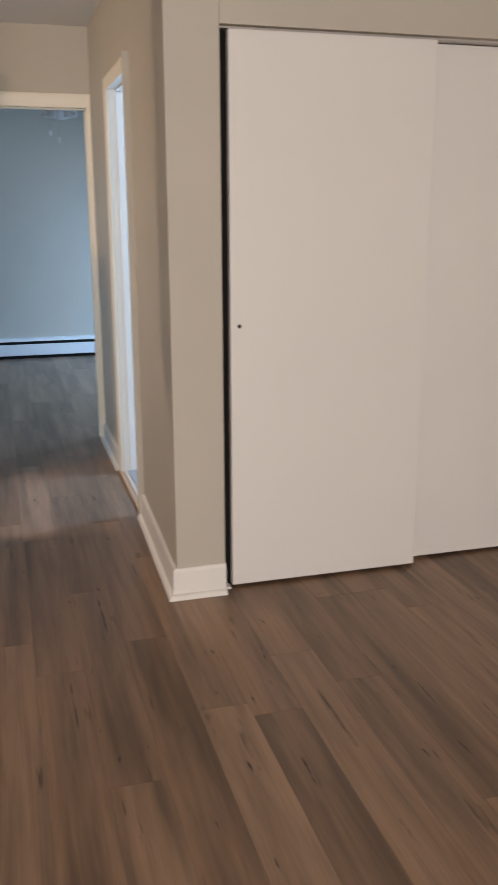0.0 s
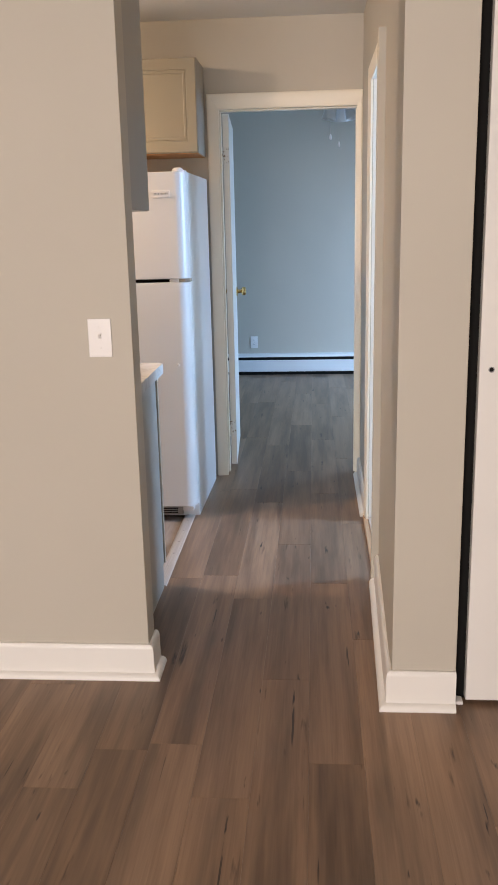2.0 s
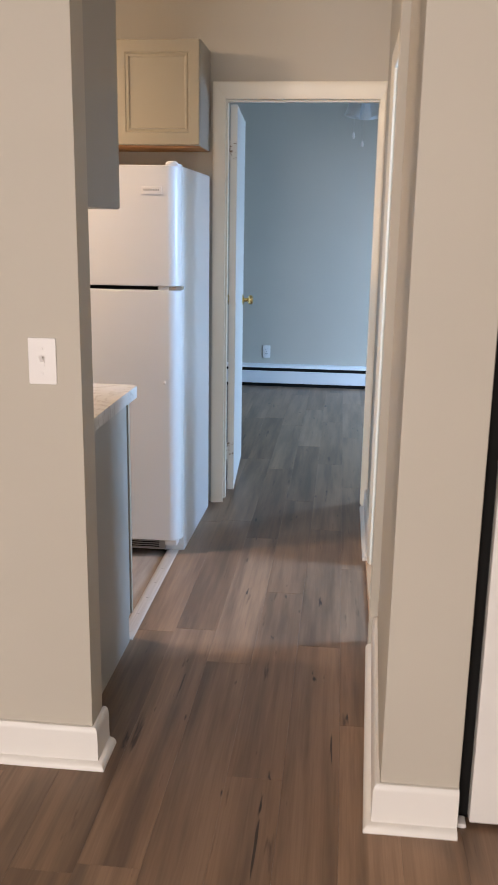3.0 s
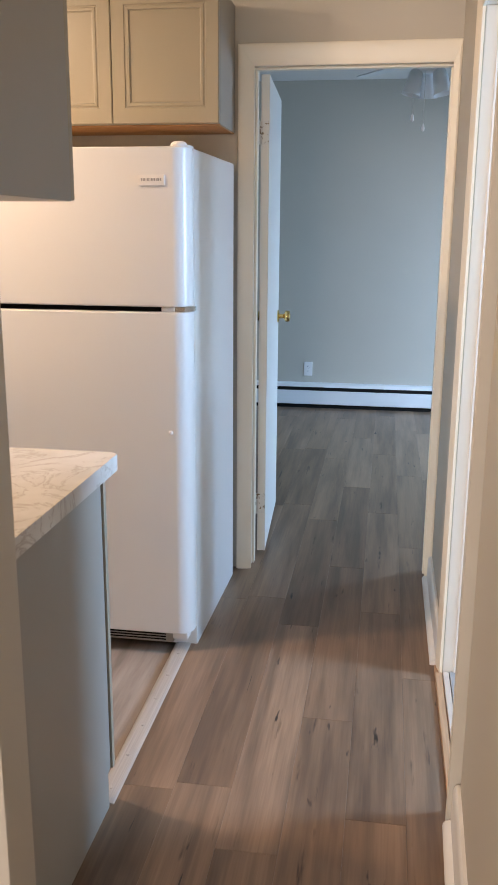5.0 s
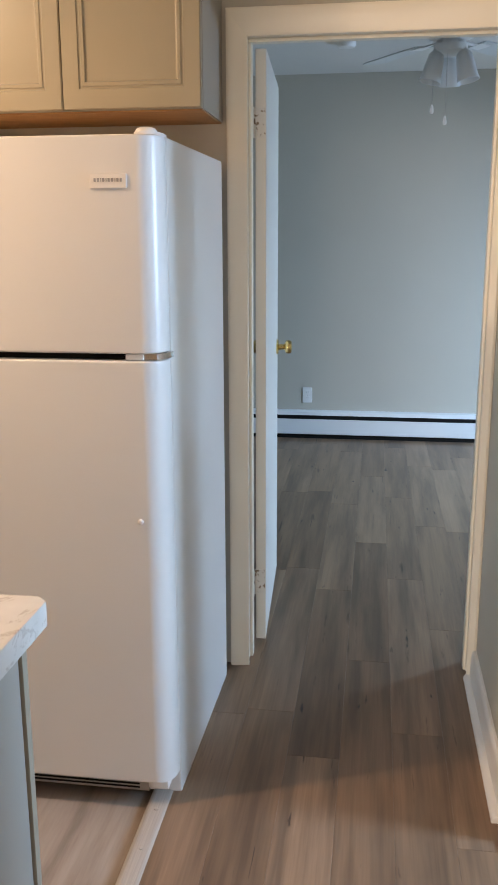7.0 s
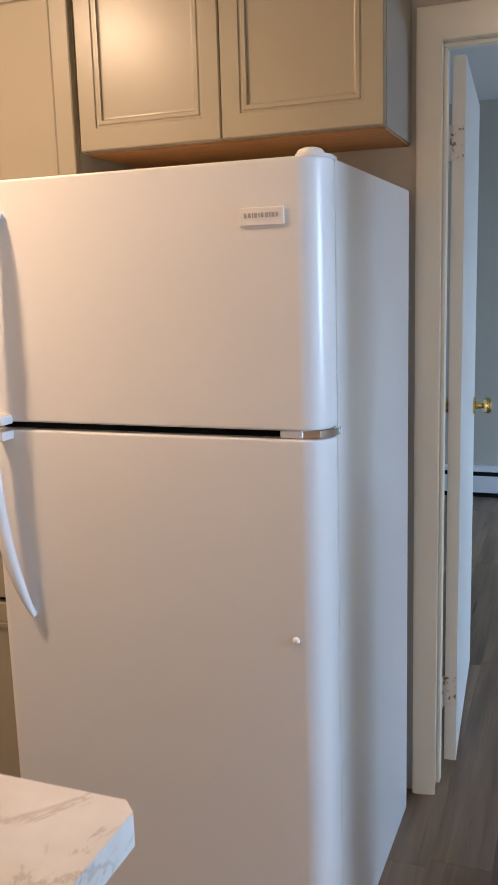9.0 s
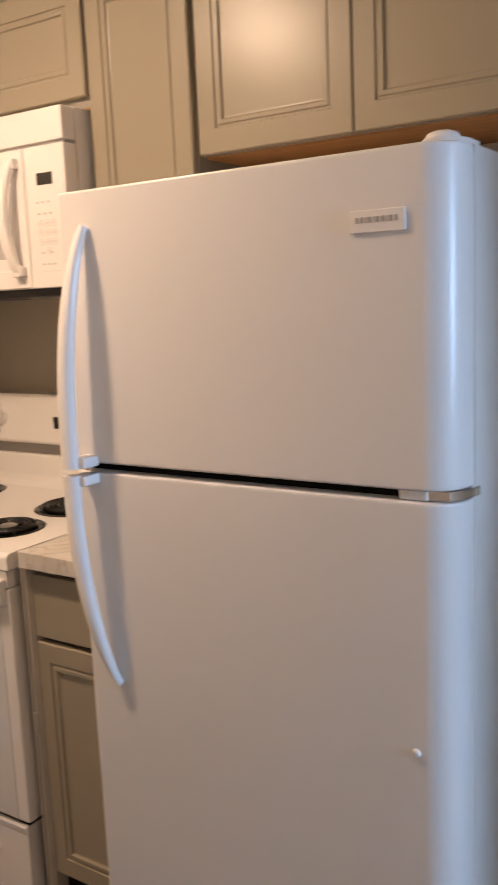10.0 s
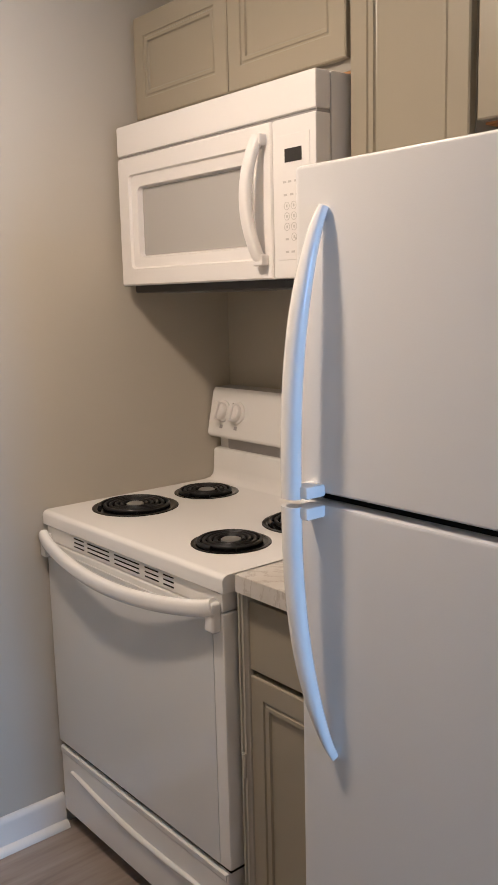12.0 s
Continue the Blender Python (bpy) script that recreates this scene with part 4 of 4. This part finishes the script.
    for a, b in ((-1.435, -1.385), (-1.365, -1.26), (-1.235, -1.125), (-1.10, -1.045), (-1.025, -0.985)):
        for zz in (0.848, 0.859, 0.870):
            part("vent_slot", box(a, b, yf + 0.0065, yf + 0.0085, zz - 0.0014, zz + 0.0014), DARK, vt)
    # Black fills stand for shade below the cooktop and beside the oven door.
    part("cooktop_gap_shade", box(x0 + 0.006, x1 - 0.006, yf + 0.014, 8.08, 0.8767, 0.8818), DARK, s)
    part("side_gap_shade", box(x1 + 0.0005, -0.7985, 8.07, 8.10, -0.018, 0.876), DARK, s)
    # oven door with bowed bar
    od = part("oven_door", box(x0 + 0.001, x1 - 0.001, yf + 0.006, 8.072, 0.243, 0.834, 0.006), ENAMEL, s)
    part("oven_glass", box(x0 + 0.006, x1 - 0.036, yf + 0.0035, yf + 0.0065, 0.248, 0.816, 0.001), OVENGLASS, od, "glossy white glass front")
    pts = []
    for i in range(33):
        q = i / 32
        bow = math.sin(math.pi * q) ** 0.75
        pts.append((x0 + 0.012 + (x1 - x0 - 0.024) * q, yf - 0.008 - 0.036 * bow, 0.852 - 0.042 * bow))
    hb = part("oven_handle", sweep(pts, oval(0.019, 0.014, 14, 2.6), (0, 0, 1)), ENAMEL, od, "white bowed oven handle", 60)
    for a, b in ((x0 + 0.004, x0 + 0.034), (x1 - 0.038, x1 - 0.006)):
        part("handle_end", box(a, b, yf - 0.018, yf + 0.008, 0.794, 0.862, 0.007, 3), ENAMEL, hb)
    # storage drawer with scooped pull
    dw = part("storage_drawer", box(x0 + 0.006, x1 - 0.012, yf + 0.006, 8.08, 0.030, 0.233, 0.006), ENAMEL, s)
    part("drawer_lip", prism([(yf + 0.007, 0.230), (yf + 0.003, 0.228), (yf + 0.0035, 0.216), (yf + 0.006, 0.210), (yf + 0.007, 0.210)], "x", x0 + 0.010, x1 - 0.016), ENAMEL, dw)
    pts = []
    for i in range(21):
        q = i / 20
        pts.append((-1.520 + 0.600 * q, yf + 0.005, 0.174 - 0.026 * q - 0.020 * math.sin(math.pi * q)))
    part("pull_ridge", sweep(pts, lambda q: oval(0.007 * (0.35 + math.sin(math.pi * q) ** 0.4), 0.008, 12, 2), (0, 0, 1)), ENAMEL, dw)
    # Black fills again: shade between door and drawer, and under the drawer.
    part("door_gap_shade", box(x0 + 0.012, x1 - 0.010, yf + 0.014, 8.078, 0.2325, 0.2435), DARK, s)
    part("toe_shade", box(x0 + 0.02, x1 - 0.02, 8.10, 8.6, -0.018, 0.035), DARK, s)


stove()

# ceiling lamp of the kitchen
kl = thing("ceiling_lamp", (-0.83, 7.45, H), "round flush ceiling lamp in the kitchen", "ceiling lamp")
part("lamp_base", lathe([(0.14, 0.0), (0.14, -0.012), (0.12, -0.02)], (-0.83, 7.45, H), 32), PLASTIC, kl)
part("diffuser", lathe([(0.125, -0.0205), (0.120, -0.045), (0.095, -0.072), (0.055, -0.088), (0.01, -0.094)], (-0.83, 7.45, H), 36), DOME, kl, "glowing frosted diffuser")
part("bulb_socket", lathe([(0.02, -0.018), (0.02, -0.05), (0.012, -0.055)], (-0.83, 7.45, H), 20), PLASTIC, kl)

# ---- floor planks ----
fl = thing("floor", (0, 0, 0), "brown wood-look vinyl plank floor", "floor", "", "structure")
PW, PL, GAP = 0.150, 1.22, 0.0003
rng = random.Random(7)
SHARE = {}


def plank_mesh(w, l):
    key = (round(w, 3), round(l, 3))
    if key not in SHARE:
        c, d = 0.0007, 0.0005
        vs = [(0, 0, -0.026), (w, 0, -0.026), (w, l, -0.026), (0, l, -0.026),
              (0, 0, -d), (w, 0, -d), (w, l, -d), (0, l, -d),
              (c, c, 0), (w - c, c, 0), (w - c, l - c, 0), (c, l - c, 0)]
        fs = [(8, 9, 10, 11)] + [(a, (a + 1) % 4, 4 + (a + 1) % 4, 4 + a) for a in range(4)] + [(4 + a, 4 + (a + 1) % 4, 8 + (a + 1) % 4, 8 + a) for a in range(4)]
        me = bpy.data.meshes.new("plank")
        me.from_pydata(vs, [], fs)
        me.materials.append(PLANK)
        SHARE[key] = me
    return SHARE[key]


far_v, far_f = [], []
X0 = 0.275 - 24 * PW
for i in range(50):
    xa = X0 + i * PW
    xb = xa + PW
    xm = (xa + xb) / 2
    hall = 0.27 < xm < 1.17
    off = rng.random() * PL
    spans = [(0.0, 12.26)] if hall else [(0.0, (6.82 if xm > 1.25 else 6.40) if xm < 3.42 else 0.0), (8.74, 12.26)]
    y = -off
    while y < 12.26:
        for lo, hi in spans:
            a, b = max(y, lo), min(y + PL, hi)
            if b - a < 0.03 or (a > 8 and (xm < -1.4 or xm > 4.05)):
                continue
            near = (b > 3.0 and -1.1 < xm < 2.7) and not (a > 8 and xm > 2.0)
            if near:
                ob = new("plank", plank_mesh(PW - GAP, b - a - GAP))
                ob.parent = fl
                ob.location = (xa, a, 0)
            else:
                n = len(far_v)
                far_v += [(xa, a, 0), (xb - GAP, a, 0), (xb - GAP, b - GAP, 0), (xa, b - GAP, 0)]
                far_f.append((n, n + 1, n + 2, n + 3))
        y += PL
me = bpy.data.meshes.new("far_planks")
me.from_pydata(far_v, [], far_f)
me.materials.append(PLANK)
fp = new("far_planks", me)
fp.parent = fl
fp["kind"] = "stuff"
